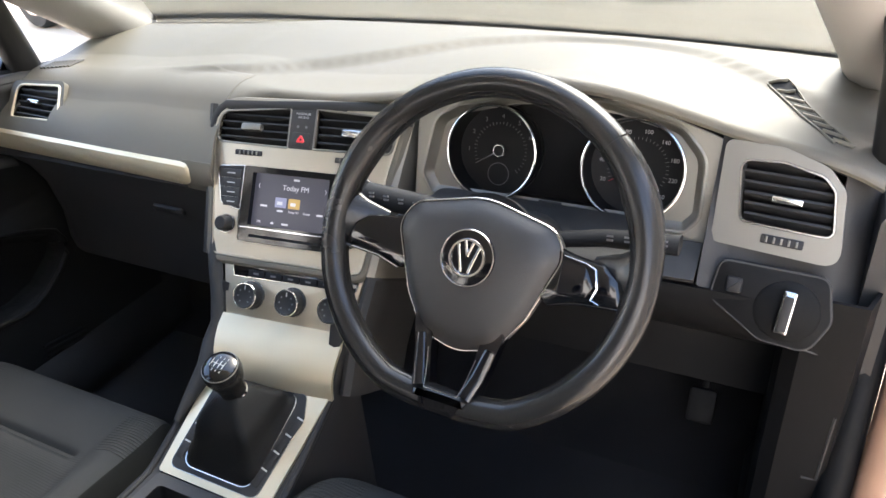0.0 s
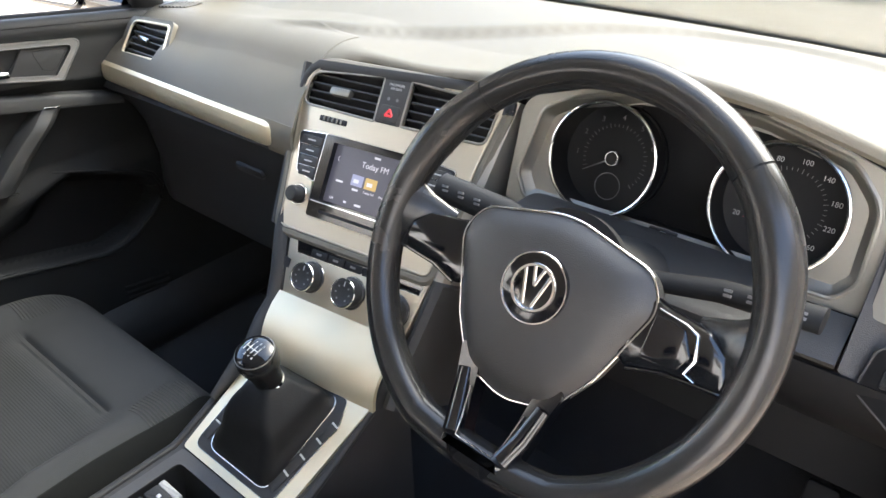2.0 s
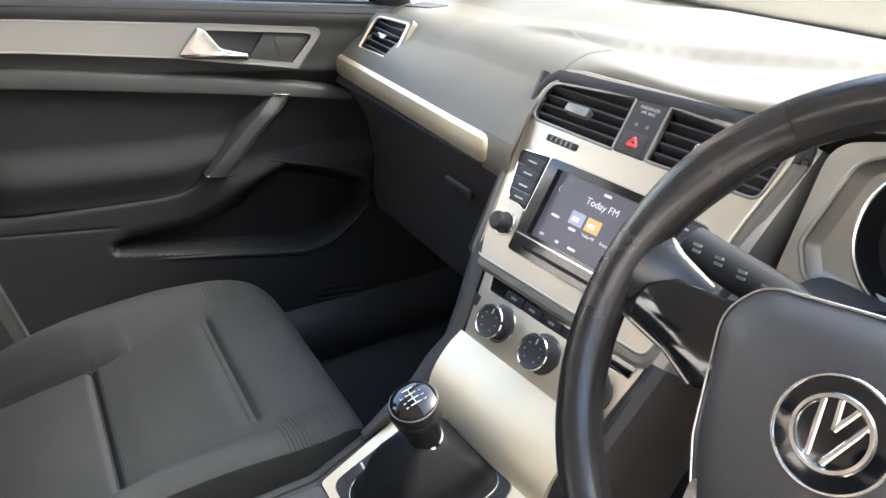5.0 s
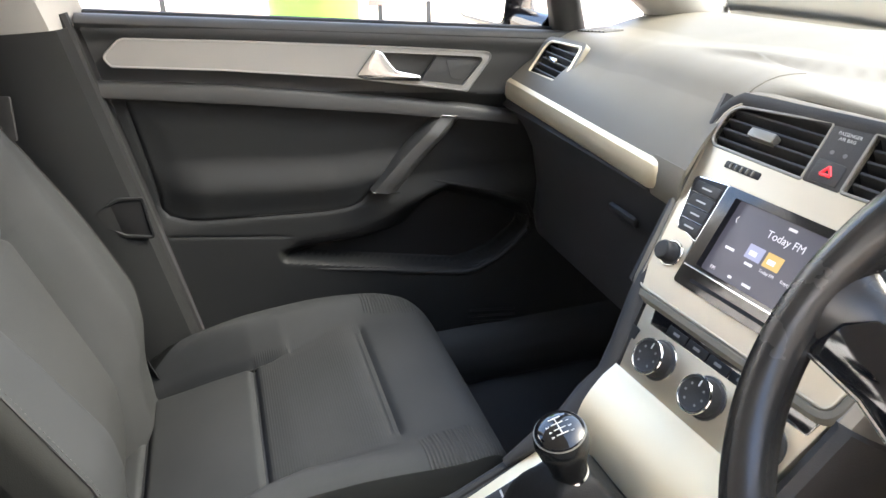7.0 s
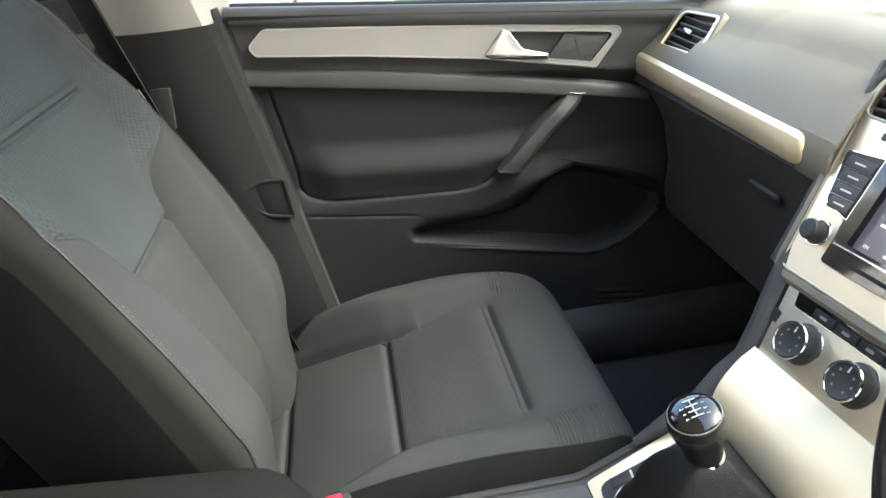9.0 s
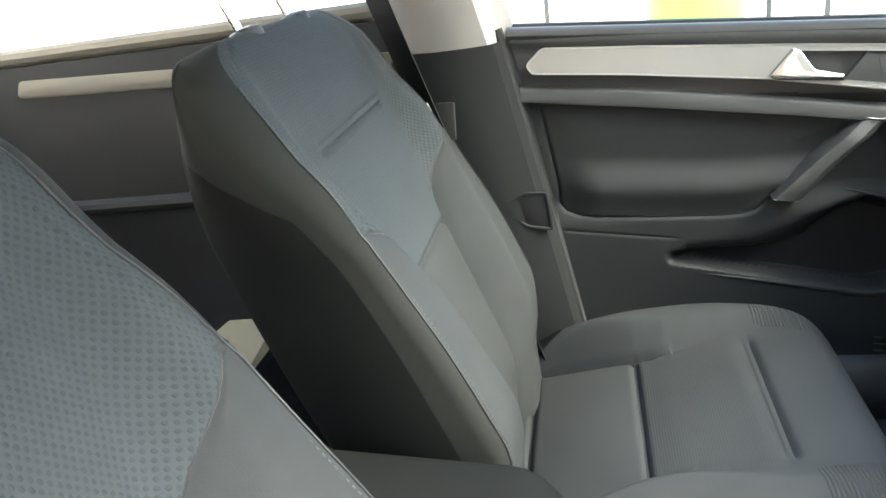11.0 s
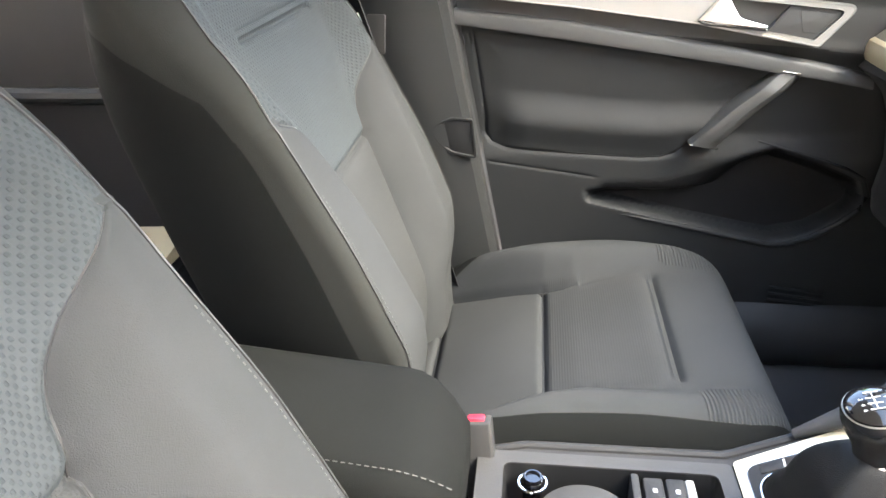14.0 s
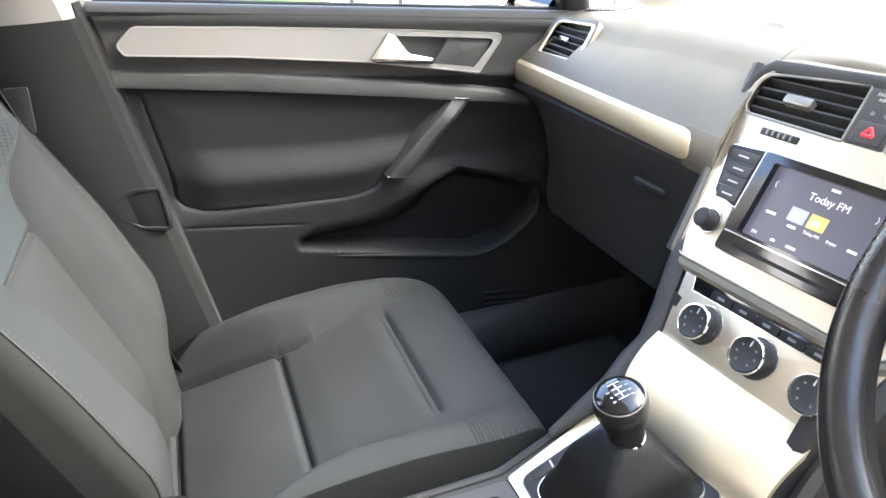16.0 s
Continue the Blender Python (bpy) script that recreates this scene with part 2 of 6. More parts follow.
def plate(outer, holes, w0, w1):
    """A plate with openings right through it."""
    bm = bmesh.new()
    for loop in [outer] + holes:
        vs = [bm.verts.new((u, v, w1)) for u, v in loop]
        for i in range(len(vs)):
            bm.edges.new((vs[i - 1], vs[i]))
    bmesh.ops.triangle_fill(bm, use_beauty=True, use_dissolve=False, edges=bm.edges[:])
    ex = bmesh.ops.extrude_face_region(bm, geom=bm.faces[:])
    for v in ex["geom"]:
        if isinstance(v, bmesh.types.BMVert):
            v.co.z = w0
    return bm


def sweep(path, r, n=8, closed=False, flat=1.0, up=(0, 0, 1), bm=None):
    """A tube along a path; r is one radius or one for each point; flat squeezes it along its second axis."""
    path = [Vector(p) for p in path]
    m, loops = len(path), []
    for i, p in enumerate(path):
        a = path[i - 1] if (i or closed) else p
        b = path[(i + 1) % m] if (i < m - 1 or closed) else p
        t = (b - a).normalized()
        s = t.cross(Vector(up))
        s = s.normalized() if s.length > 1e-5 else t.orthogonal().normalized()
        q = s.cross(t)
        rad = r if isinstance(r, (int, float)) else r[i]
        loops.append([p + rad * (math.cos(2 * math.pi * k / n) * s + flat * math.sin(2 * math.pi * k / n) * q) for k in range(n)])
    if closed:
        loops.append(loops[0])
        bm = rings(loops, (False, False), bm)
        bmesh.ops.remove_doubles(bm, verts=bm.verts, dist=1e-6)
        return bm
    return rings(loops, bm=bm)


def rim(loop, w, r, n=6):
    return sweep([(u, v, w) for u, v in loop], r, n, closed=True, up=(0, 0, 1))


def turned(profile, n=40, bm=None):
    """A body of revolution about w from (radius, w) pairs."""
    return rings([[(r * math.cos(2 * math.pi * i / n), r * math.sin(2 * math.pi * i / n), w) for i in range(n)] for r, w in profile], bm=bm)


def grid(rows, thick=0.0, bm=None):
    """A sheet through rows of points; thick gives it a back."""
    bm = bm or bmesh.new()
    vs = [[bm.verts.new(p) for p in r] for r in rows]
    for a, b in zip(vs, vs[1:]):
        for i in range(len(a) - 1):
            bm.faces.new((a[i], a[i + 1], b[i + 1], b[i]))
    if thick:
        bmesh.ops.recalc_face_normals(bm, faces=bm.faces)
        bmesh.ops.solidify(bm, geom=bm.faces[:], thickness=thick)
    return bm


def lerp(x, xs, ys):
    return float(np.interp(x, xs, ys))


def smooth_lerp(x, xs, ys):
    """Like lerp, but eased between the stations."""
    for a, b, p, q in zip(xs, xs[1:], ys, ys[1:]):
        if a <= x <= b:
            t = (x - a) / (b - a)
            t = t * t * (3 - 2 * t)
            return p + (q - p) * t
    return ys[0] if x < xs[0] else ys[-1]


def curve(x, xs, ys):
    """A smooth curve through the stations, without overshoot."""
    x = min(max(x, xs[0]), xs[-1])
    k = min(max(int(np.searchsorted(xs, x)) - 1, 0), len(xs) - 2)
    slope = [(b - a) / (d - c) for a, b, c, d in zip(ys, ys[1:], xs, xs[1:])]

    def tangent(i):
        if i == 0 or i == len(xs) - 1:
            return slope[0 if i == 0 else -1]
        p, q = slope[i - 1], slope[i]
        return 0.0 if p * q <= 0 else 2 * p * q / (p + q)

    h = xs[k + 1] - xs[k]
    t = (x - xs[k]) / h
    return (2 * t ** 3 - 3 * t * t + 1) * ys[k] + (t ** 3 - 2 * t * t + t) * h * tangent(k) + (3 * t * t - 2 * t ** 3) * ys[k + 1] + (t ** 3 - t * t) * h * tangent(k + 1)


def frame_at(origin, right, up):
    """The pose of a panel: u to its right, v up it, w out of it."""
    u = Vector(right).normalized()
    w = u.cross(Vector(up)).normalized()
    v = w.cross(u)
    m = Matrix((u, v, w)).transposed().to_4x4()
    m.translation = origin
    return m


def letters(name, text, size, mat, parent, at, label="", align="CENTER"):
    cu = bpy.data.curves.new(name, "FONT")
    cu.body, cu.size, cu.align_x, cu.align_y, cu.extrude = text, size, align, "CENTER", 0.0001
    ob = new(name, cu)
    me = bpy.data.meshes.new_from_object(ob)
    bpy.data.objects.remove(ob)
    bpy.data.curves.remove(cu)
    me.materials.append(mat)
    ob = new(name, me)
    ob.matrix_world = at
    ob.parent = parent
    ob.matrix_parent_inverse = parent.matrix_world.inverted()
    if label:
        tagged(ob, label)
    return ob


# ---- the setting: forecourt, cabin shell ----
def slab(x0, x1, y0, y1, z0, z1, ch=0.004):
    return prism([(x0, y0), (x1, y0), (x1, y1), (x0, y1)], z0, z1, ch)


CONCRETE = material("tan_forecourt_paving", (0.60, 0.50, 0.39), 0.85, grain=0.5, scale=60, vary=0.12, big=0.8)
WALLPAINT = material("white_wall_paint", (0.75, 0.75, 0.73), 0.8, grain=0.2, scale=90, vary=0.04, big=0.6)
GREENPAINT = material("lime_green_paint", (0.10, 0.27, 0.022), 0.5, vary=0.08)
CREAM = material("cream_lit_patch", (0.30, 0.27, 0.18), 0.9, vary=0.06)
tagged(part("ground", slab(-400, 400, -400, 400, -0.6, -0.42), CONCRETE, smooth=False), "tan paved forecourt under the car", "ground", kind="structure")

# floor pan and sills
tagged(part("floor", slab(-0.74, 0.74, -1.9, 0.75, -0.14, -0.06), CARPET), "black carpet on the car floor", "carpet", kind="structure")
for sx, nm in ((-1, "sill_left"), (1, "sill_right")):
    tagged(part(nm, sweep([(sx * 0.735, -1.9, 0.0), (sx * 0.735, -0.6, 0.0), (sx * 0.735, 0.45, 0.0)], 0.075, 12, flat=1.1), HARD), "black plastic sill trim beside the carpet", "sill", kind="structure")
tagged(part("firewall", slab(-0.76, 0.76, 0.62, 0.68, -0.12, 0.6), CARPET), "black carpeted bulkhead under the dashboard", "bulkhead", kind="structure")

# roof lining with its thickness
roof_rows = []
for i in range(9):
    y = -0.14 - 1.81 * i / 8
    roof_rows.append([(0.56 * s, y, 1.12 - 0.05 * s * s - 0.02 * ((y + 0.9) / 1.0) ** 2 + 0.03) for s in (-1, -0.7, -0.35, 0, 0.35, 0.7, 1)])
tagged(part("ceiling", grid(roof_rows, 0.03), LINING), "light grey cloth roof lining", "roof lining", kind="structure")


def bar(name, path, radii, mat, label, flat=0.7, up=(0, 0, 1)):
    return tagged(part(name, sweep(path, radii, 14, flat=flat, up=up), mat), label, "pillar", kind="structure")


for sx, s in ((-1, "left"), (1, "right")):
    bar("a_pillar_" + s, [(sx * 0.760, 0.60, 0.630), (sx * 0.725, 0.4455, 0.7325), (sx * 0.672, 0.225, 0.870), (sx * 0.585, -0.12, 1.085)], [0.060, 0.056, 0.054, 0.05], PILLAR, "light grey windscreen pillar trim", 0.95)
    bar("window_post_" + s, [(sx * 0.755, 0.31, 0.62), (sx * 0.735, 0.27, 0.76), (sx * 0.70, 0.20, 0.90)], [0.028, 0.024, 0.02], RUBBER, "black quarter window post", 1.4)

# glass
shield = [[(x * (1 - 0.22 * k), 0.715 - 0.17 * x * x - 0.86 * k + 0.06 * k * x * x, 0.655 + 0.47 * k - 0.03 * k * x * x) for x in np.linspace(-0.74, 0.74, 13)] for k in np.linspace(0, 1, 7)]
tagged(part("windscreen", grid(shield), SHIELD_GLASS), "clear laminated windscreen", "windscreen", kind="structure")
for sx, s in ((-1, "left"),):
    pane = [[(sx * (0.765 - 0.12 * k), y - 0.03 * k, 0.655 - 0.09 * (y + 0.5) * (1 - k) + 0.40 * k) for y in np.linspace(-1.7, 0.24, 6)] for k in np.linspace(0, 1, 4)]
    tagged(part("side_glass_" + s, grid(pane), GLASS), "clear side window glass", "window", kind="structure")
tagged(part("dash_seal", sweep([(x, 0.706 - 0.17 * x * x, 0.671) for x in np.linspace(-0.72, 0.72, 31)], 0.0095, 8), RUBBER), "black rubber windscreen seal", "seal", kind="structure")

# ---- dashboard ----
STACK = frame_at((-0.012, 0.207, 0.614), (0.995, 0.10, 0), (-0.052, 0.518, 0.854))
dash = thing("dashboard", "dark grey soft plastic dashboard with satin silver trim", "dashboard", pose(0, 0.4, 0.4))


part("dash_core", slab(-0.735, 0.735, 0.31, 0.61, 0.26, 0.622), MATT, dash)


def lip(x):
    """The upper pad's edge towards the seats: y and z across the car."""
    xs = (-0.74, -0.55, -0.2, -0.02, 0.17, 0.28, 0.37, 0.44, 0.51, 0.57, 0.70, 0.74)
    return (curve(x, xs, (0.272, 0.258, 0.246, 0.246, 0.246, 0.216, 0.204, 0.212, 0.226, 0.234, 0.228, 0.225)),
            curve(x, xs, (0.641, 0.656, 0.664, 0.664, 0.684, 0.714, 0.732, 0.724, 0.704, 0.685, 0.656, 0.640)))


def pad_row(x):
    yb = 0.715 - 0.17 * x * x
    ye, ze = lip(x)
    # the cowl's rear crease runs from the middle of the car round the gauges
    yc = curve(x, (-0.52, -0.35, -0.21, -0.09, 0.02, 0.16, 0.27, 0.38, 0.49, 0.56, 0.61, 0.74), (0.272, 0.290, 0.317, 0.372, 0.441, 0.531, 0.562, 0.556, 0.521, 0.461, 0.415, 0.31))
    row = []
    w = smooth_lerp(x, (-0.19, -0.08), (1, 0))
    yr = ye + 0.012 + 0.033 * w
    for k in np.linspace(0, 1, 90):
        y = yb + (yr - yb) * k
        z = 0.655 + 0.012 * math.sin(math.pi * min(k * 1.3, 1)) + (ze - 0.655) * k ** 1.6
        if x > -0.45:
            front = 1 / (1 + math.exp(max(min((yc - y) / 0.003, 30), -30))) * min(max((yb - y) / 0.10, 0), 1)
            z += (0.006 * min((yb - y) / 0.05, 1) + 0.010 * front) * min((x + 0.45) / 0.2, 1)
        row.append((x, y, z))
    zt = row[-1][2]
    # a lip over the gauges and vents, a plain rounding into the passenger's fascia
    lipped = [(ye + 0.012 - 0.012 * math.sin(radians(a)), zt - 0.009 * (1 - math.cos(radians(a)))) for a in (20, 45, 70, 90)] + [(ye + 0.003, zt - 0.014), (ye + 0.03, zt - 0.020)]
    plain = [(yr - 0.10 * math.sin(radians(a)), zt - 0.10 * (1 - math.cos(radians(a)))) for a in (8, 18, 28, 38, 48)] + [(yr - 0.070, zt - 0.040)]
    return row + [(x, a[0] + (b[0] - a[0]) * w, a[1] + (b[1] - a[1]) * w) for a, b in zip(lipped, plain)]


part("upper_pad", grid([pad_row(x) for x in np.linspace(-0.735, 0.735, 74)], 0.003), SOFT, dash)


def fascia_row(x):
    """Passenger side: from the pad's edge down to the silver strip."""
    ye, ze = lip(x)
    yl, zl = strip_top(x)
    top = pad_row(x)[84:95]
    _, y0, z0 = top[-1]
    # rises out of the pad's flat part and follows its rounding down
    out = [(x, y, z + 0.0008 - 0.0030 * (j == 0)) for j, (_, y, z) in enumerate(top[:-1])]
    for k in np.linspace(0, 1, 30):
        bulge = 0.004 * math.sin(math.pi * k)
        out.append((x + 0.016 * k * max(0, (x + 0.30) / 0.137), y0 + 0.0005 + (yl - y0 - 0.0005) * k - bulge, z0 + 0.0008 + (zl - z0 - 0.0008) * k + bulge))
    return out


def strip_top(x):
    t = (x + 0.69) / 0.493
    return 0.174 - 0.022 * t, 0.570 + 0.005 * t


SIDE_L = frame_at((-0.634, 0.2145, 0.6105), (1, -0.045, 0), (0, 0.66, 0.75))
SIDE_R = frame_at((0.646, 0.2080, 0.618), (1, -0.10, 0), (0.0, 0.40, 0.92))


def opened(bm, at, half_u, half_v):
    """Cuts the opening for a vent out of a sheet."""
    back = at.inverted()
    gone = []
    for f in bm.faces:
        p = back @ f.calc_center_median()
        if abs(p.x) < half_u and abs(p.y) < half_v and abs(p.z) < 0.04:
            gone.append(f)
    bmesh.ops.delete(bm, geom=gone, context="FACES")
    bmesh.ops.recalc_face_normals(bm, faces=bm.faces)
    bmesh.ops.solidify(bm, geom=bm.faces[:], thickness=0.004)
    return bm


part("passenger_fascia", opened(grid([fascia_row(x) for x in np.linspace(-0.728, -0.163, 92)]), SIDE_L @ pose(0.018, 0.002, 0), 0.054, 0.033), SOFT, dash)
strip = []
for x in np.concatenate([np.linspace(-0.715, -0.216, 28), -0.216 + 0.022 * np.sin(np.linspace(0.1, math.pi / 2 - 0.02, 12))]):
    yl, zl = strip_top(x)
    e = math.sqrt(max(0.0, 1 - max(0.0, (x + 0.216) / 0.022) ** 2.5))
    h, out = 0.037 * (0.35 + 0.65 * e), 0.3 + 0.7 * e
    zl -= 0.010 * (1 - e)
    strip.append([(x, yl + 0.006, zl + 0.001), (x, yl - 0.001 * out, zl), (x, yl - 0.007 * out, zl - 0.12 * h), (x, yl - 0.010 * out, zl - 0.4 * h), (x, yl - 0.010 * out, zl - 0.75 * h), (x, yl - 0.005 * out, zl - h), (x, yl + 0.008, zl - h - 0.002)])
part("silver_strip", grid(strip, 0.004), STRIP, dash, "satin champagne silver trim strip")
# soft end beside the strip, down to the glove box
turn = []
for x in np.linspace(-0.212, -0.148, 12):
    yl, zl = strip_top(x)
    turn.append([(x, yl + 0.002, zl + 0.004), (x, yl - 0.002, zl - 0.006), (x, yl - 0.004, zl - 0.018), (x, yl - 0.003, zl - 0.032), (x, yl + 0.002, zl - 0.046), (x, yl + 0.016, zl - 0.056)])
part("fascia_end", grid(turn, 0.004), SOFT, dash)
glove = []
for x in np.linspace(-0.71, -0.150, 20):
    back = 0.085 * smooth_lerp(x, (-0.76, -0.70, -0.60), (1, 0.75, 0))
    glove.append([(x, 0.180, 0.545), (x, 0.172, 0.530), (x, 0.166, 0.524), (x, 0.170 + 0.4 * back, 0.500), (x, 0.180 + 0.8 * back, 0.47), (x, 0.190 + back, 0.40), (x, 0.185 + back, 0.345), (x, 0.19 + back, 0.315), (x, 0.24 + back, 0.29), (x, 0.36, 0.27), (x, 0.62, 0.25)])
part("glove_box", grid(glove, 0.004), HARD, dash, "black glove box lid")
part("glove_latch", prism(rect(-0.035, -0.008, 0.035, 0.008, 0.007), 0, 0.006, 0.003), HARD, dash, at=frame_at((-0.290, 0.171, 0.469), (1, 0, 0), (0, -0.3, 1)))


# centre panel
def on_stack(name, bm, mat, label="", parent=None, **k):
    return part(name, bm, mat, parent or dash, label, at=STACK, **k)


VENT_L = rpoly([(-0.145, 0.034, 0.034), (-0.146, -0.012, 0.012), (-0.0195, -0.014, 0.003), (-0.0195, 0.045, 0.003)], n=5)
VENT_R = rpoly([(0.024, 0.046, 0.003), (0.024, -0.013, 0.003), (0.150, -0.011, 0.012), (0.156, 0.040, 0.012)], n=5)
SCREEN = rect(-0.087, -0.160, 0.075, -0.046, 0.005)
BTN_L = rpoly([(-0.136, -0.050, 0.006), (-0.124, -0.105, 0.006), (-0.093, -0.113, 0.006), (-0.0885, -0.113, 0.001), (-0.0885, -0.046, 0.002)])
BTN_R = rpoly([(0.0765, -0.046, 0.002), (0.0765, -0.113, 0.001), (0.082, -0.113, 0.006), (0.113, -0.105, 0.006), (0.125, -0.050, 0.006)])
MIDDLE = rect(-0.0185, -0.0145, 0.023, 0.047, 0.003)
HOLES = [VENT_L, VENT_R, MIDDLE, rpoly([(-0.136, -0.050, 0.006), (-0.124, -0.105, 0.006), (-0.093, -0.114, 0.006), (-0.088, -0.161, 0.004), (0.076, -0.161, 0.004), (0.081, -0.114, 0.006), (0.113, -0.105, 0.006), (0.125, -0.050, 0.006), (0.075, -0.0455), (-0.087, -0.0455)])]
PANEL = rpoly([(-0.157, 0.044, 0.044), (-0.131, -0.186, 0.014), (0.125, -0.186, 0.014), (0.150, -0.03, 0.02), (0.166, 0.050, 0.016)], n=6)
on_stack("centre_panel", plate(PANEL, HOLES, -0.006, 0.002), SILVER, "satin silver centre panel")
on_stack("panel_surround", rim(inset(PANEL, -0.005), -0.006, 0.009, 10), SOFT)
around = inset(PANEL, -0.0055)
brow = sorted((p for p in around if p[0] < -0.10 and p[1] > -0.17 and p[1] < 0.046), key=lambda p: p[1] + 0.2 * p[0])
brow = [(-0.1395, -0.14), (-0.1505, -0.04)] + brow + sorted((p for p in around if p[0] > -0.10 and p[1] > 0.012), key=lambda p: p[0])
on_stack("panel_brow", sweep([(u, v, -0.0005) for u, v in brow], [lerp(k, (0, 3, 6, 99), (0.003, 0.006, 0.0085, 0.0085)) for k in range(len(brow))], 10, flat=0.6), HARD, "dark band round the head of the centre panel")
on_stack("panel_lip", rim(inset(PANEL, 0.0015), 0.0015, 0.0016, 8), SILVER)
on_stack("panel_back", prism(inset(PANEL, 0.004), -0.05, -0.034, 0), MATT)
for name, loop in (("air_vent", VENT_L), ("air_vent", VENT_R)):
    vent = on_stack(name, rim(loop, 0.002, 0.0018), FRAME, "satin ringed air vent")
    u0, u1 = min(p[0] for p in loop), max(p[0] for p in loop)
    v0, v1 = min(p[1] for p in loop), max(p[1] for p in loop)
    on_stack("vent_box", rings([[(u, v, 0.0) for u, v in loop], [(u, v, -0.033) for u, v in loop]], (False, True)), MATT, parent=vent)
    for k in range(5):
        v = v0 + (v1 - v0) * (k + 0.6) / 5.2
        on_stack("vent_slat", prism(rect(u0 + 0.0035, -0.010, u1 - 0.0035, 0.010, 0.002), -0.0014, 0.0014, 0.0007), HARD, parent=vent).matrix_world = STACK @ pose(0, v, -0.010, 62, 0, 0)
    um = (u0 + u1) / 2 - 0.003
    on_stack("vent_tab", prism(rect(-0.017, -0.0055, 0.017, 0.0055, 0.003), -0.004, 0.006, 0.002), SATIN if u0 > 0 else FRAME, parent=vent).matrix_world = STACK @ pose(um, (v0 + v1) / 2 - 0.003, 0.0, -10, 0, 0)
    on_stack("vent_wheel", prism(rect(um - 0.024, v0 - 0.0165, um + 0.024, v0 - 0.0085, 0.002), -0.002, 0.0035, 0.001), HARD, parent=vent)
    for k in range(5):
        on_stack("wheel_tooth", prism(rect(um - 0.016 + k * 0.0075, v0 - 0.0155, um - 0.0135 + k * 0.0075, v0 - 0.0095, 0.0006), 0.003, 0.005, 0.0006), FRAME, parent=vent)
haz = on_stack("hazard_strip", prism(MIDDLE, -0.03, 0.003, 0.001), LOWER, "black strip with a red hazard button")
on_stack("hazard_button", prism(rect(-0.0135, -0.012, 0.018, 0.010, 0.003), 0.0, 0.0042, 0.0008), LOWER, parent=haz)
for a, b in (((-0.0032, -0.0035), (0.0082, -0.0035)), ((0.0082, -0.0035), (0.0025, 0.0050)), ((0.0025, 0.0050), (-0.0032, -0.0035))):
    on_stack("hazard_mark", sweep([(*a, 0.0044), (*b, 0.0044)], 0.0016, 6), REDLIT, parent=haz)
letters("airbag_notice", "PASSENGER", 0.0048, PRINT, haz, STACK @ pose(0.0025, 0.0375, 0.0032))
letters("airbag_notice", "AIR BAG", 0.0048, PRINT, haz, STACK @ pose(0.0025, 0.0325, 0.0032))
for u in (-0.005, 0.009):
    on_stack("notice_lamp", prism(disc(u, 0.0185, 0.0022, 12), 0.003, 0.0034, 0), DIM, parent=haz)

radio = thing("radio_unit", "black radio with a lit dark touch display", "radio", STACK)


def on_radio(name, bm, mat, label="", **k):
    return on_stack(name, bm, mat, label, parent=radio, **k)


on_radio("bezel", plate(SCREEN, [rect(-0.071, -0.134, 0.060, -0.055, 0.002)], -0.02, 0.0055), GLOSS, smooth=False)
disp = on_radio("display", prism(rect(-0.0715, -0.1345, 0.0605, -0.0545, 0.001), -0.006, 0.0035, 0), LCD, "dark display with a radio station list")
on_radio("chrome_line", sweep([(-0.084, -0.1385, 0.006), (0.072, -0.1385, 0.006)], 0.0012, 6), CHROME)
on_radio("cd_slot", prism(rect(-0.066, -0.1525, 0.056, -0.1485, 0.001), 0.005, 0.006, 0), MATT)
for loop, side in ((BTN_L, -1), (BTN_R, 1)):
    on_radio("button_block", prism(loop, -0.004, 0.004, 0.001), HARD)
    on_radio("button_ring", rim(loop, 0.003, 0.0012), SATIN)
    for k in range(4):
        v = -0.0535 - k * 0.0145
        a, b = (-0.1285 + k * 0.003, -0.0915) if side < 0 else (0.0795, 0.1185 - k * 0.003)
        key = on_radio("radio_key", prism(rect(a, v - 0.0125, b, v, 0.002), 0.003, 0.0056, 0.0008), LOWER)
        on_stack("print_bar", prism(rect((a + b) / 2 - 0.007, v - 0.0070, (a + b) / 2 + 0.007, v - 0.0052, 0.0004), 0.0056, 0.0059, 0), PRINT, parent=key)
        if k < 3:
            on_radio("key_edge", sweep([(a, v - 0.0132, 0.0052), (b, v - 0.0132, 0.0052)], 0.0005, 5), SATIN)
for u in (-0.110, 0.099):
    kn = part("radio_knob", turned([(0.0145, -0.001), (0.0145, 0.002), (0.0125, 0.0025), (0.0115, 0.003), (0.0112, 0.016), (0.0095, 0.0185), (0.0075, 0.0185)]), HARD, radio, at=STACK @ pose(u, -0.137, 0.001))
    part("knob_ring", rim(disc(0, 0, 0.0138), 0.002, 0.0016), CHROME, kn, at=STACK @ pose(u, -0.137, 0.001))
    part("knob_cap", turned([(0.0085, 0.0180), (0.0085, 0.0192), (0.006, 0.0194)], 24), HARD, kn, at=STACK @ pose(u, -0.137, 0.001))
letters("station_name", "Today FM", 0.0112, LCDTEXT, disp, STACK @ pose(0.0, -0.0735, 0.0037), "white display text")
letters("station_row", "Today FM", 0.0045, LCDTEXT, disp, STACK @ pose(0.0, -0.1085, 0.0037))
letters("station_row", "Empty", 0.0045, LCDTEXT, disp, STACK @ pose(0.023, -0.1085, 0.0037))
letters("band_name", "FM", 0.0055, LCDTEXT, disp, STACK @ pose(-0.058, -0.128, 0.0037))
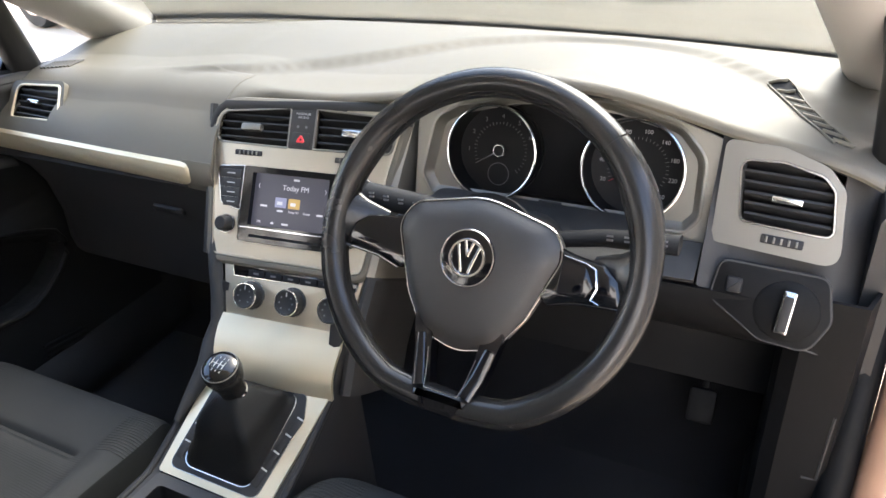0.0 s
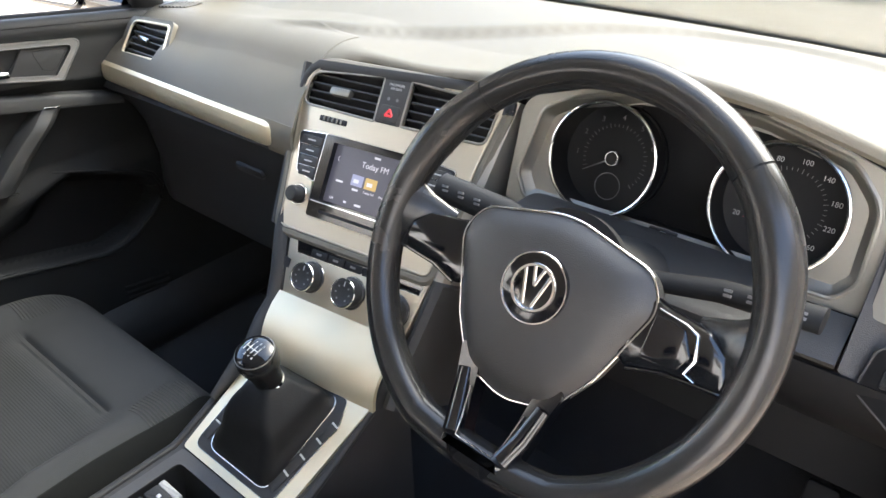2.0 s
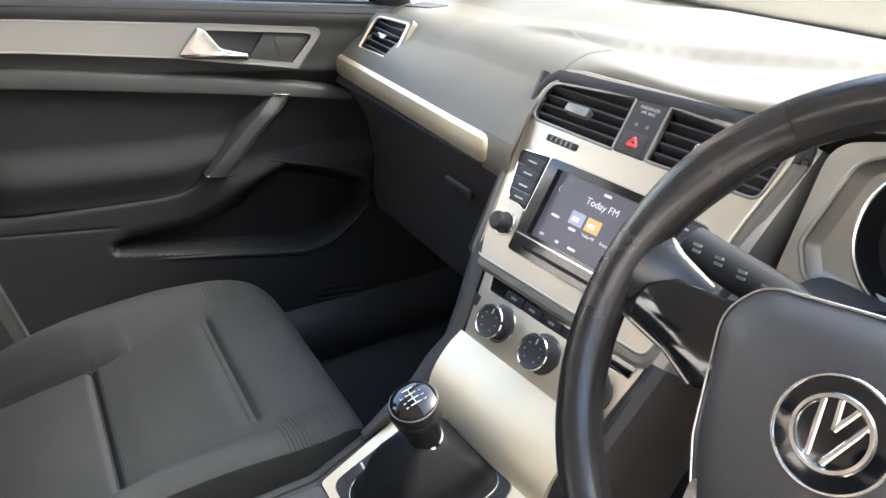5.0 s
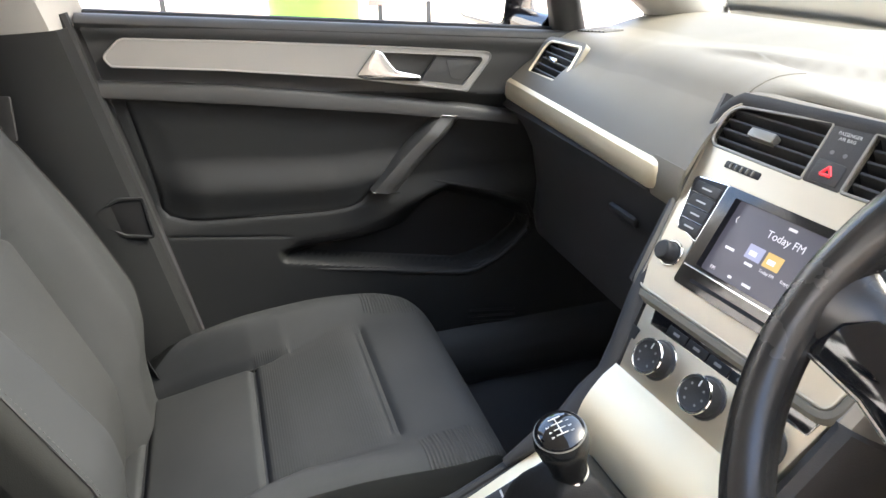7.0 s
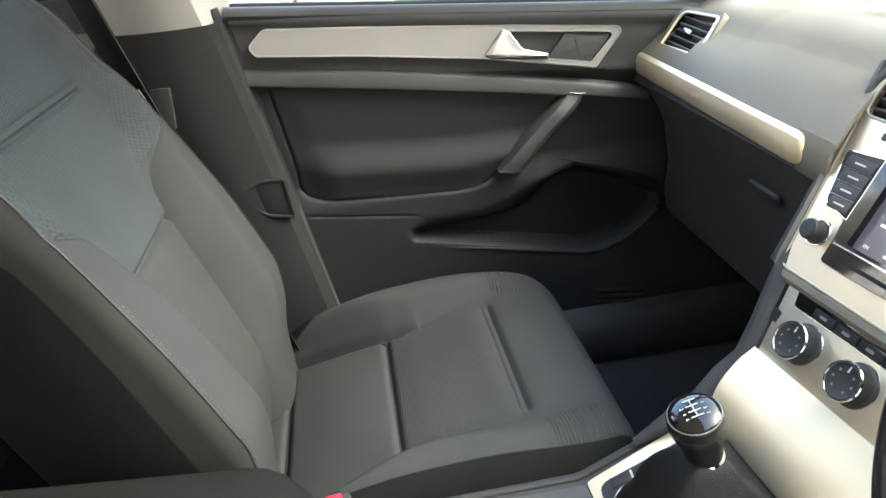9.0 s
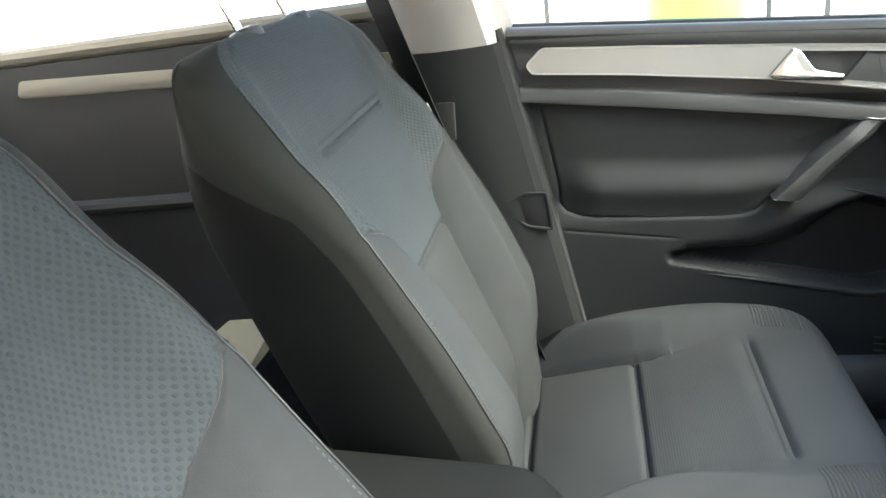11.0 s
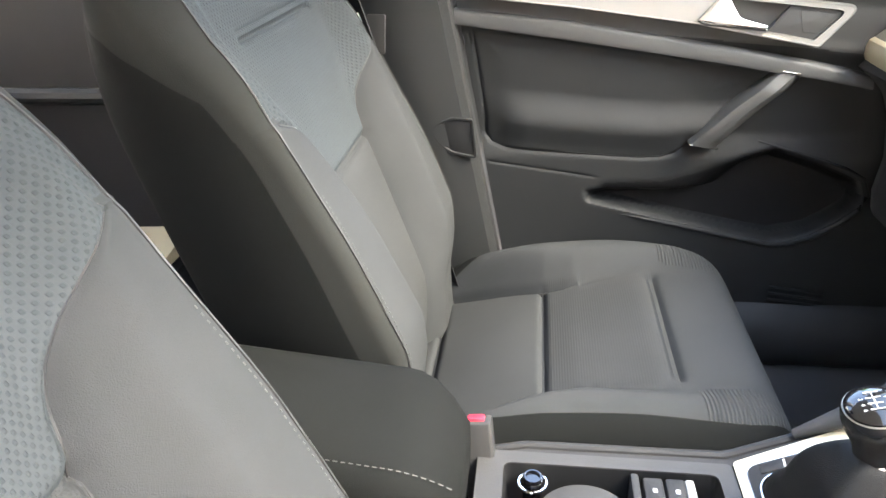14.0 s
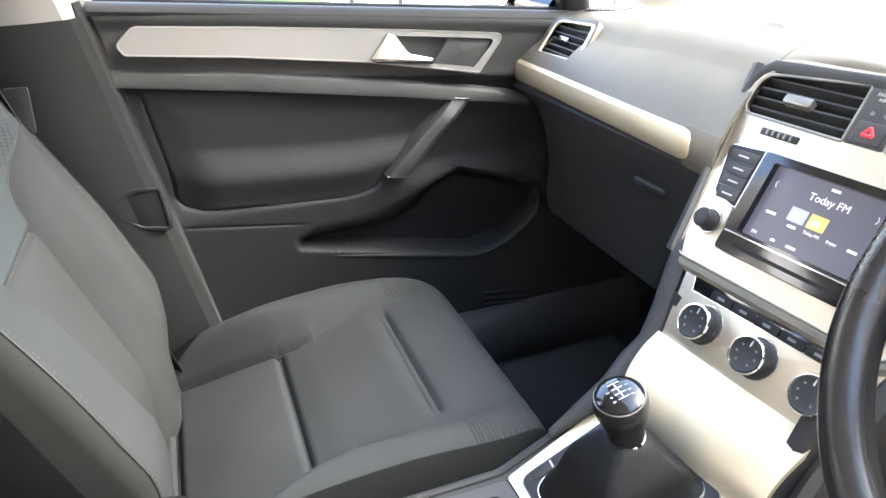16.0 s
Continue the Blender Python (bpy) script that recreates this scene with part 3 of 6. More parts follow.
for u, mat in ((-0.023, LCDBLUE), (0.0, LCDYELLOW)):
    tile = on_stack("station_tile", prism(rect(u - 0.0098, -0.1035, u + 0.0098, -0.0885, 0.001), 0.003, 0.0038, 0), mat, parent=disp)
    on_stack("tile_bar", prism(rect(u - 0.006, -0.0995, u + 0.003, -0.0945, 0.0005), 0.0038, 0.0040, 0), LCDTEXT, parent=disp)
for u, wd, v in ((-0.052, 0.012, -0.103), (-0.023, 0.010, -0.1085), (0.045, 0.010, -0.1085), (0.0, 0.010, -0.0605), (-0.034, 0.005, -0.128), (-0.012, 0.011, -0.128)):
    on_stack("print_bar", prism(rect(u - wd / 2, v - 0.0014, u + wd / 2, v + 0.0014, 0.0003), 0.003, 0.0037, 0), LCDTEXT, parent=disp)
for s, u in ((1, -0.064), (-1, 0.052)):
    on_stack("arrow_mark", sweep([(u + s * 0.002, -0.070, 0.0037), (u, -0.0735, 0.0037), (u + s * 0.002, -0.077, 0.0037)], 0.0004, 5), LCDTEXT, parent=disp)
disp.location += STACK.to_3x3() @ Vector((0, 0, -0.007))  # sunk behind the bezel

# heating panel
CLIM = rpoly([(-0.110, -0.189, 0.004), (-0.094, -0.282, 0.006), (0.112, -0.280, 0.006), (0.130, -0.189, 0.004)])
climate = thing("heater_controls", "satin silver heater panel with three black knobs", "heater controls", STACK)
on_stack("heater_panel", prism(CLIM, -0.03, -0.002, 0.0015), SILVER, parent=climate)
on_stack("display_strip", prism(rpoly([(-0.092, -0.197, 0.002), (-0.087, -0.214, 0.002), (0.119, -0.211, 0.002), (0.123, -0.194, 0.002)]), -0.004, -0.0008, 0.0006), GLOSS, parent=climate)
on_stack("strip_rim", rim(rpoly([(-0.092, -0.197, 0.002), (-0.087, -0.214, 0.002), (0.119, -0.211, 0.002), (0.123, -0.194, 0.002)]), -0.0015, 0.0009), SATIN, parent=climate)
for k in range(5):
    on_stack("strip_key", prism(rect(-0.062 + k * 0.030, -0.2125, -0.034 + k * 0.030, -0.202, 0.001), -0.001, 0.0003, 0.0004), MATT, parent=climate)
    on_stack("print_bar", prism(rect(-0.053 + k * 0.030, -0.2085, -0.044 + k * 0.030, -0.2055, 0.0004), 0.0003, 0.0006, 0), DIM, parent=climate)
for u in (-0.052, 0.0195, 0.0915):
    at = STACK @ pose(u, -0.240, -0.002)
    kn = part("heater_knob", turned([(0.0215, 0), (0.0215, 0.003), (0.0205, 0.004), (0.0195, 0.005), (0.0185, 0.020), (0.0165, 0.0215), (0.015, 0.0205), (0.002, 0.0205)]), HARD, climate, at=at)
    part("knob_ring", rim(disc(0, 0, 0.0187), 0.0205, 0.0013), CHROME, kn, at=at)
    part("knob_collar", rim(disc(0, 0, 0.0215), 0.001, 0.0012), SATIN, kn, at=at)
    for k in range(7):
        a = radians(-50 + 280 * k / 6)
        part("print_bar", prism(rect(-0.0012, -0.0012, 0.0012, 0.0012, 0.0005), 0.0205, 0.0208, 0), DIM, kn, at=at @ pose(0.011 * math.cos(a), 0.011 * math.sin(a), 0))
    part("pointer", prism(rect(-0.0006, 0.009, 0.0006, 0.0155, 0.0004), 0.0205, 0.0212, 0), PRINT, kn, at=at)

# side cheeks of the stack, down to the console
for sx, pts in ((-1, ((-0.158, 0.045, 0.012), (-0.139, -0.186, 0.010), (-0.117, -0.19, 0.012), (-0.099, -0.30, 0.016), (-0.100, -0.36, 0.016))), (1, ((0.166, 0.048, 0.010), (0.133, -0.186, 0.010), (0.136, -0.19, 0.012), (0.120, -0.30, 0.016), (0.118, -0.36, 0.016)))):
    rows = []
    for u, v, w in pts:
        rows.append([(u - sx * 0.004, v, -0.001), (u + sx * 0.003, v, 0.002), (u + sx * 0.012, v, -0.003), (u + sx * 0.020, v, -0.02), (u + sx * 0.024, v - 0.0, -0.06), (u + sx * 0.026, v, -0.16)])
    if sx > 0:
        on_stack("stack_cheek", grid(rows[:2], 0.004), FRAME)
    on_stack("stack_cheek", grid(rows[1:] if sx > 0 else rows, 0.004), LOWER)
on_stack("stack_lip", sweep([(-0.128, -0.1875, -0.002), (0.124, -0.1875, -0.002)], 0.0035, 8), HARD)

# lower fascia of the stack, running into the console
gold = []
for k in np.linspace(-0.16, 1, 14):
    y = 0.052 - 0.046 * k - 0.012 * math.sin(math.pi * k)
    z = 0.372 - 0.066 * (k ** 1.1 if k > 0 else k)
    gold.append([(x * (1.0 + 0.03 * k) + 0.010, y + 0.10 * x, z) for x in np.linspace(-0.105 + 0.024 * max(k, 0), 0.105, 9)])
part("lower_panel", grid(gold, 0.006), STRIP, dash, "satin champagne silver lower panel")

# grey edge that sweeps from the stack's side down to the gear surround
edge = [STACK @ Vector(p) for p in ((-0.150, -0.02, -0.012), (-0.146, -0.08, -0.010), (-0.139, -0.14, -0.008), (-0.127, -0.20, -0.006), (-0.115, -0.25, -0.006), (-0.110, -0.29, -0.008))]
edge += [Vector((-0.107, 0.030, 0.338)), Vector((-0.102, 0.004, 0.311)), Vector((-0.106, -0.03, 0.290)), Vector((-0.110, -0.07, 0.262))]
part("stack_edge", sweep(edge, [0.010, 0.011, 0.012, 0.013, 0.013, 0.014, 0.017, 0.018, 0.012, 0.006], 14, flat=0.8, up=(0, -0.85, 0.5)), LOWER, dash)

# ---- instrument cluster ----
cluster = thing("instrument_cluster", "two round dark dials in satin silver surrounds", "instrument cluster", pose(0.37, 0.24, 0.61))
DIAL = frame_at((0.372, 0.240, 0.617), (1, 0, 0), (0, 0.30, 0.954))
face = [(-0.202, 0.048, 0.03), (-0.201, -0.076, 0.008), (0.207, -0.074, 0.008), (0.203, 0.048, 0.02), (0.09, 0.083, 0.05), (-0.09, 0.083, 0.05)]
hollow = rpoly([(-0.176, 0.040, 0.03), (-0.192, -0.040, 0.02), (-0.176, -0.066, 0.014), (0.168, -0.066, 0.014), (0.184, -0.046, 0.02), (0.182, 0.026, 0.04), (0.150, 0.060, 0.04), (0.06, 0.081, 0.08), (-0.06, 0.081, 0.08), (-0.140, 0.060, 0.04)], n=6)
# the dark opening: both dials and the display between them, up to the brow
arc = lambda u, a0, a1: [(u + 0.0640 * math.cos(radians(a)), 0.0640 * math.sin(radians(a))) for a in np.linspace(a0, a1, 40)]
opening = arc(-0.094, 78, 300) + [(-0.045, -0.0575), (0.045, -0.0575)] + arc(0.0955, 240, 462) + [(0.070, 0.0660), (0.035, 0.0690), (-0.035, 0.0690), (-0.070, 0.0665)]
part("surround", plate(rpoly(face, n=6), [hollow], -0.012, 0.004), FRAME, cluster, at=DIAL)
part("surround_edge", rim(hollow, 0.0025, 0.0030, 8), FRAME, cluster, at=DIAL)
part("recess_wall", rings([[(u, v, 0.003) for u, v in hollow], [(u, v, -0.006) for u, v in inset(hollow, 0.005)], [(u, v, -0.011) for u, v in inset(hollow, 0.012)]], (False, False)), FRAME, cluster, at=DIAL)
part("recess_floor", plate(inset(hollow, 0.010), [opening], -0.018, -0.010), FRAME, cluster, at=DIAL)
part("opening_wall", rings([[(u, v, -0.010) for u, v in opening], [(u, v, -0.046) for u, v in inset(opening, 0.001)]], (False, False)), MATT, cluster, at=DIAL)
part("middle_display", prism(inset(opening, -0.002), -0.065, -0.046, 0.001), MATT, cluster, "dark display between the dials", at=DIAL)
trip = part("trip_button", prism(rect(-0.022, -0.0625, 0.010, -0.0545, 0.002), -0.012, -0.007, 0.001), HARD, cluster, at=DIAL)
part("print_bar", prism(rect(-0.009, -0.0600, -0.002, -0.0570, 0.0008), -0.007, -0.0066, 0), PRINT, trip, at=DIAL)
for sx, big in ((-1, "8"), (1, "260")):
    at = DIAL @ pose(0.00075 + sx * 0.09475, 0.0, -0.038)
    dial = part("dial", turned([(0.063, -0.004), (0.063, 0.002), (0.060, 0.0), (0.002, 0.0)], 64), MATT, cluster, "round black dial with white figures", at=at)
    part("dial_ring", rim(disc(0, 0, 0.0635, 64), 0.036, 0.0022, 8), SATIN, dial, at=at)
    part("dial_wall", rings([[(*p, 0.036) for p in disc(0, 0, 0.0625, 64)], [(*p, 0.0) for p in disc(0, 0, 0.060, 64)]], (False, False)), MATT, dial, at=at)
    marks = [str(i) for i in range(9)][1:7] if sx < 0 else ["20", "40", "60", "80", "100", "140", "180", "220", "260"]
    span = 250
    for k, txt in enumerate(marks):
        a = radians(205 - (k + (0.7 if sx < 0 else 0)) * span / (8 if sx < 0 else 8))
        letters("figure", txt, 0.0085 if sx < 0 else 0.0075, PRINT if sx > 0 else DIM, dial, at @ pose(0.047 * math.cos(a), 0.047 * math.sin(a), 0.0004))
    for k in range(33):
        a = radians(205 - k * span / 32)
        part("tick", prism(rect(-0.0016 if k % 4 else -0.0026, -0.0003, 0.0016 if k % 4 else 0.0026, 0.0003, 0.0001, 1), 0, 0.0003, 0), DIM, dial, smooth=False, at=at @ pose(0.0375 * math.cos(a), 0.0375 * math.sin(a), 0.0001, 0, 0, math.degrees(a)))
    part("hub", turned([(0.0085, 0.0), (0.0085, 0.005), (0.0065, 0.0065)], 24), MATT, dial, at=at)
    part("hub_ring", rim(disc(0, 0, 0.0078, 24), 0.0062, 0.0011), SATIN, dial, at=at)
    part("needle", sweep([(0, 0, 0.004), (0.040 * math.cos(radians(212)), 0.040 * math.sin(radians(212)), 0.004)], [0.0012, 0.0005], 6), DIM if sx < 0 else RED, dial, at=at)
    part("small_dial", rim(disc(0, -0.033, 0.0155, 32), 0.0004, 0.0005), DIM, dial, at=at)
part("lower_fascia", grid([[(0.165 + 0.40 * s, 0.205 - 0.050 * k, 0.552 - 0.022 * k - 0.002 * math.sin(math.pi * s)) for s in np.linspace(0, 1, 8)] for k in np.linspace(0, 1, 5)], 0.006), LOWER, cluster, "grey shelf under the dials")

# driver's outer vent panel
vent_open = rpoly([(-0.0555, 0.039, 0.012), (-0.0435, -0.0285, 0.010), (0.053, -0.030, 0.010), (0.044, 0.020, 0.014), (0.030, 0.034, 0.02), (-0.011, 0.0425, 0.03)], n=5)


def side_vent(at, mirror, parent):
    if mirror:
        hole = rpoly([(-0.050, 0.031, 0.018), (-0.036, -0.033, 0.008), (0.095, -0.026, 0.008), (0.071, 0.039, 0.012)], n=5)
        edge = rpoly([(-0.070, 0.038, 0.020), (-0.046, -0.056, 0.008), (0.116, -0.046, 0.010), (0.078, 0.049, 0.016)], n=5)
        mid, low = 0.018, -0.0440
    else:
        hole = vent_open
        edge = rpoly([(-0.076, 0.060, 0.010), (-0.070, -0.0575, 0.010), (0.065, -0.060, 0.018), (0.054, 0.022, 0.02), (0.0335, 0.044, 0.03), (-0.014, 0.059, 0.03)], n=5)
        mid, low = 0.006, -0.043
    vent = part("side_vent", plate(edge, [hole], -0.022, 0.002), SOFT if mirror else FRAME, parent, "outer air vent in a satin frame", at=at)
    part("vent_rim", rim(hole, 0.002, 0.0024 if mirror else 0.0018), STRIP if mirror else SATIN, vent, at=at)
    part("vent_box", rings([[(*p, 0.0) for p in hole], [(*p, -0.05) for p in hole]], (False, True)), MATT, vent, at=at)
    v0, v1 = min(p[1] for p in hole), max(p[1] for p in hole)
    for k in range(6):
        v = v0 + (v1 - v0) * (k + 0.55) / 6.1
        cuts = []
        for a, b in zip(hole, hole[1:] + hole[:1]):
            if (a[1] - v) * (b[1] - v) < 0:
                cuts.append(a[0] + (b[0] - a[0]) * (v - a[1]) / (b[1] - a[1]))
        if len(cuts) > 1:
            part("vent_slat", prism(rect(min(cuts) + 0.002, -0.009, max(cuts) - 0.002, 0.009, 0.002), -0.0016, 0.0016, 0.0008), LOWER if mirror else HARD, vent, at=at @ pose(0, v, -0.010, 58, 0, 0))
    part("vent_tab", prism(rect(-0.016, -0.004, 0.016, 0.004, 0.002), -0.004, 0.007, 0.0015), SATIN, vent, at=at @ pose(mid - 0.006, 0.002, -0.002))
    part("vent_wheel", prism(rect(mid - 0.024, low - 0.005, mid + 0.020, low + 0.005, 0.002), 0, 0.0045, 0.001), HARD, vent, at=at)
    for k in range(5):
        part("wheel_tooth", prism(rect(mid - 0.019 + k * 0.0078, low - 0.0035, mid - 0.0165 + k * 0.0078, low + 0.0035, 0.0006), 0.004, 0.006, 0.0006), FRAME, vent, at=at)
    return vent


side_vent(SIDE_R, False, dash)
side_vent(SIDE_L, True, dash)
part("print_bar", prism(rect(0.112, -0.049, 0.134, -0.044, 0.001), -0.004, 0.0035, 0), DIM, dash, at=SIDE_L)
end_rows = []
for k in np.linspace(0, 1, 50):
    row = []
    for x in np.linspace(0.568, 0.738, 46):
        y0, z0 = lip(x)[0] + 0.022, lip(x)[1] - 0.008
        z1 = smooth_lerp(x, (0.56, 0.60, 0.67, 0.74), (0.525, 0.505, 0.462, 0.455))
        bend = 0.03 * max(0, (x - 0.70) / 0.04) ** 2
        row.append((x, y0 + (0.160 - y0) * k + bend, z0 + (z1 - z0) * k))
    end_rows.append(row)
part("dash_end", slab(0.737, 0.768, 0.20, 0.60, 0.30, 0.622, 0.01), LOWER, dash)
part("end_panel", opened(grid(end_rows), SIDE_R, 0.050, 0.040), LOWER, dash)
# demister slots on the pad
for sx in (-1, 1):
    a, b = (Vector((0.600, 0.415)), Vector((0.680, 0.275))) if sx > 0 else (Vector((-0.628, 0.340)), Vector((-0.700, 0.331)))
    wide = Vector((0.020, 0.006)) if sx > 0 else Vector((0.010, -0.030))

    def on_pad(p, up):
        r = pad_row(p.x)
        return (p.x, p.y, float(np.interp(-p.y, [-q[1] for q in r[:90]], [q[2] for q in r[:90]])) + up)

    grille = part("demister_grille", grid([[on_pad(a.lerp(b, k) + wide * s, 0.0012) for s in (0, 0.5, 1)] for k in np.linspace(0, 1, 14)], 0.001), MATT, dash, "dark demister grille")
    for k in range(8):
        p = a.lerp(b, k / 7)
        part("grille_rib", sweep([on_pad(p + wide * s + Vector((0, 0.010 * (0.5 - s))), 0.0016) for s in (-0.05, 0.5, 1.05)], 0.0028 if sx > 0 else 0.0018, 6), SOFT if sx > 0 else LOWER, grille)
    for s in (-0.03, 1.03):
        part("grille_edge", sweep([on_pad(a.lerp(b, k) + wide * s, 0.0012) for k in np.linspace(-0.02, 1.02, 14)], 0.0016, 6), SOFT, grille)

# lower driver trim, light switch, stalks, column
lower = []
for k in np.linspace(0, 1, 14):
    lower.append([(x, 0.160 - 0.02 * math.sin(k * 1.5) + 0.10 * k * k, 0.520 - 0.11 * k) for x in np.linspace(0.16, 0.70, 12)])
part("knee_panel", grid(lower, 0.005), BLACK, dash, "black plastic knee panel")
LIGHT = frame_at((0.651, 0.1585, 0.522), (1, -0.03, 0), (0, 0.36, 0.93))
light = thing("light_switch", "black headlight switch panel with a satin rotary knob", "light switch", LIGHT)
SWITCH = rpoly([(-0.060, 0.035, 0.012), (0.050, 0.034, 0.014), (0.060, -0.013, 0.02), (0.043, -0.050, 0.02), (-0.007, -0.047, 0.02), (-0.066, -0.010, 0.012)], n=5)
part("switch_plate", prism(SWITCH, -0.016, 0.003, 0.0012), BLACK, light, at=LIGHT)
part("plate_rim", rim(SWITCH, 0.001, 0.0020), LOWER, light, at=LIGHT)
part("roller_frame", rim(rect(-0.055, -0.010, -0.030, 0.020, 0.003), 0.002, 0.0010), HARD, light, at=LIGHT)
part("roller", prism(rect(-0.051, 0.000, -0.034, 0.018, 0.003), 0.0, 0.006, 0.003), HARD, light, at=LIGHT)
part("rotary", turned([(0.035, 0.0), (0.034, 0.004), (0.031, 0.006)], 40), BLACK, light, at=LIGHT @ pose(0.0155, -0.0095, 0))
part("rotary_grip", prism(rect(-0.0075, -0.024, 0.0075, 0.026, 0.003), 0.004, 0.018, 0.003), SATIN, light, at=LIGHT @ pose(0.0145, -0.0095, 0, 0, 0, -4))
part("grip_inlay", prism(rect(-0.005, -0.020, 0.005, 0.020, 0.002), 0.017, 0.0185, 0.0004), HARD, light, at=LIGHT @ pose(0.0145, -0.0095, 0, 0, 0, -4))
for u, v in ((-0.012, 0.016), (-0.020, 0.004), (0.016, 0.0285), (0.034, 0.019), (0.046, 0.008)):
    part("print_bar", prism(rect(-0.003, -0.0015, 0.003, 0.0015, 0.0005), 0.002, 0.0025, 0), PRINT, light, at=LIGHT @ pose(u, v, 0.0))

column = thing("steering_column", "black plastic steering column shroud with two stalks", "steering column", pose(0.365, 0.08, 0.57))
part("shroud", rings([[(0.365 + r * 0.9 * math.cos(a), y, zc + r * 0.75 * math.sin(a)) for a in np.linspace(0, 2 * math.pi, 24, endpoint=False)] for y, zc, r in ((0.22, 0.50, 0.075), (0.14, 0.535, 0.075), (0.075, 0.575, 0.070), (0.055, 0.588, 0.06))]), HARD, column)
part("shroud_top", prism(rect(0.215, 0.09, 0.515, 0.21, 0.02), 0.556, 0.575, 0.008), HARD, column)
for sx in (-1, 1):
    path = [(0.365 + sx * 0.05, 0.088, 0.592), (0.365 + sx * 0.11, 0.095, 0.602), (0.365 + sx * 0.19, 0.088, 0.612)]
    stalk = part("stalk", sweep(path, [0.012, 0.0165, 0.0160] if sx < 0 else [0.010, 0.011, 0.012], 16, flat=0.60, up=(0, -0.5, 0.85)), MATT, column, at=pose(0, 0, 0))
    for k in range(8):
        c = Vector(path[1]).lerp(Vector(path[2]), 0.10 + 0.24 * (k % 4)) + Vector((0, -0.0100, 0.0035 if k < 4 else 0.0085))
        part("print_bar", prism(rect(-0.0032, -0.0012, 0.0032, 0.0012, 0.0006), -0.001, 0.0020, 0), DIM, stalk, at=frame_at(c, (1, 0, 0.05), (0, 0.5, 0.85)))

# ---- steering wheel ----
WHEEL = frame_at((0.365, 0, 0.62), (1, 0, 0), (0, math.sin(radians(31.5)), math.cos(radians(31.5)))) @ pose(0, 0, 0, 0, 0, -2.0)
wheel = thing("steering_wheel", "black leather three-spoke steering wheel with gloss black inserts", "steering wheel", WHEEL)


def rim_point(a):
    """The rim's centre line: round, flattened at the foot."""
    r = 0.1728
    x, y = r * math.cos(a), r * math.sin(a)
    if y < -0.158:
        y = -0.158 + (y + 0.158) * 0.45
    return x, y


def rim_loop(a0, a1, n, grow=0.0):
    out = []
    for i in range(n + 1):
        a = radians(a0 + (a1 - a0) * i / n)
        x, y = rim_point(a)
        out.append((x, y, 0.0))
    return out


def thick(a):
    """The rim swells where the thumbs rest."""
    a = a % 360
    near = min(abs(a - 28), abs(a - 152))
    return 0.0155 + 0.0022 * math.exp(-(near / 14) ** 2)


for a0, a1 in ((47.2, 132.8), (133.3, 406.7)):
    n = int((a1 - a0) / 1.5)
    pts = rim_loop(a0, a1, n)
    part("rim_cover", sweep(pts, [thick(a0 + (a1 - a0) * i / n) for i in range(n + 1)], 36, flat=1.08), LEATHER, wheel, at=WHEEL)
for a in (46.95, 133.05):
    x, y = rim_point(radians(a))
    t = Vector((-math.sin(radians(a)), math.cos(radians(a)), 0)) * 0.0015
    part("rim_seam", sweep([Vector((x, y, 0)) - t, Vector((x, y, 0)) + t], 0.0153, 20), MATT, wheel, at=WHEEL)
# pad: shield shape, domed
SHIELD = rpoly([(-0.079, 0.034, 0.026), (-0.093, 0.010, 0.03), (-0.066, -0.060, 0.05), (-0.042, -0.097, 0.03), (0, -0.1085, 0.05), (0.042, -0.097, 0.03), (0.066, -0.060, 0.05), (0.093, 0.010, 0.03), (0.079, 0.034, 0.026), (0, 0.053, 0.09)], n=8)


def domed(loop, w0, w1, crown, steps=8):
    c = Vector((sum(p[0] for p in loop) / len(loop), sum(p[1] for p in loop) / len(loop)))
    rs = [[(u, v, w0) for u, v in loop]]
    for k in range(steps):
        t = k / steps
        s = 1 - t
        edge = 0.006 * (1 - min(t * steps / 2, 1)) ** 2
        rs.append([(c.x + (u - c.x) * s, c.y + (v - c.y) * s, w1 - edge + crown * (1 - s * s)) for u, v in loop])
    return rings(rs)


part("airbag_pad", domed(SHIELD, -0.02, 0.006, 0.012, 10), PAD, wheel, "dark grey grained airbag cover", at=WHEEL)
part("pad_rim", rim(inset(SHIELD, -0.0010), 0.000, 0.0012), SATIN, wheel, at=WHEEL)
badge_at = WHEEL @ pose(0.0, -0.0110, 0.0185)
badge = part("badge", turned([(0.0295, -0.004), (0.0295, 0.001), (0.027, 0.0018), (0.002, 0.0018)], 48), GLOSS, wheel, "round chrome and black badge", at=badge_at)
part("badge_ring", rim(disc(0, 0, 0.0288, 48), 0.0015, 0.0010), CHROME, badge, at=badge_at)
part("badge_inner_ring", rim(disc(0, 0, 0.0185, 48), 0.002, 0.0019), CHROME, badge, at=badge_at)
for a, b in (((-0.012, 0.0135), (-0.004, -0.0150)), ((0.004, -0.0150), (0.012, 0.0135)), ((-0.0045, 0.0165), (0, 0.002)), ((0, 0.002), (0.0045, 0.0165))):
    part("badge_bar", sweep([(*a, 0.0024), (*b, 0.0024)], 0.0017, 6, flat=0.6), CHROME, badge, at=badge_at)
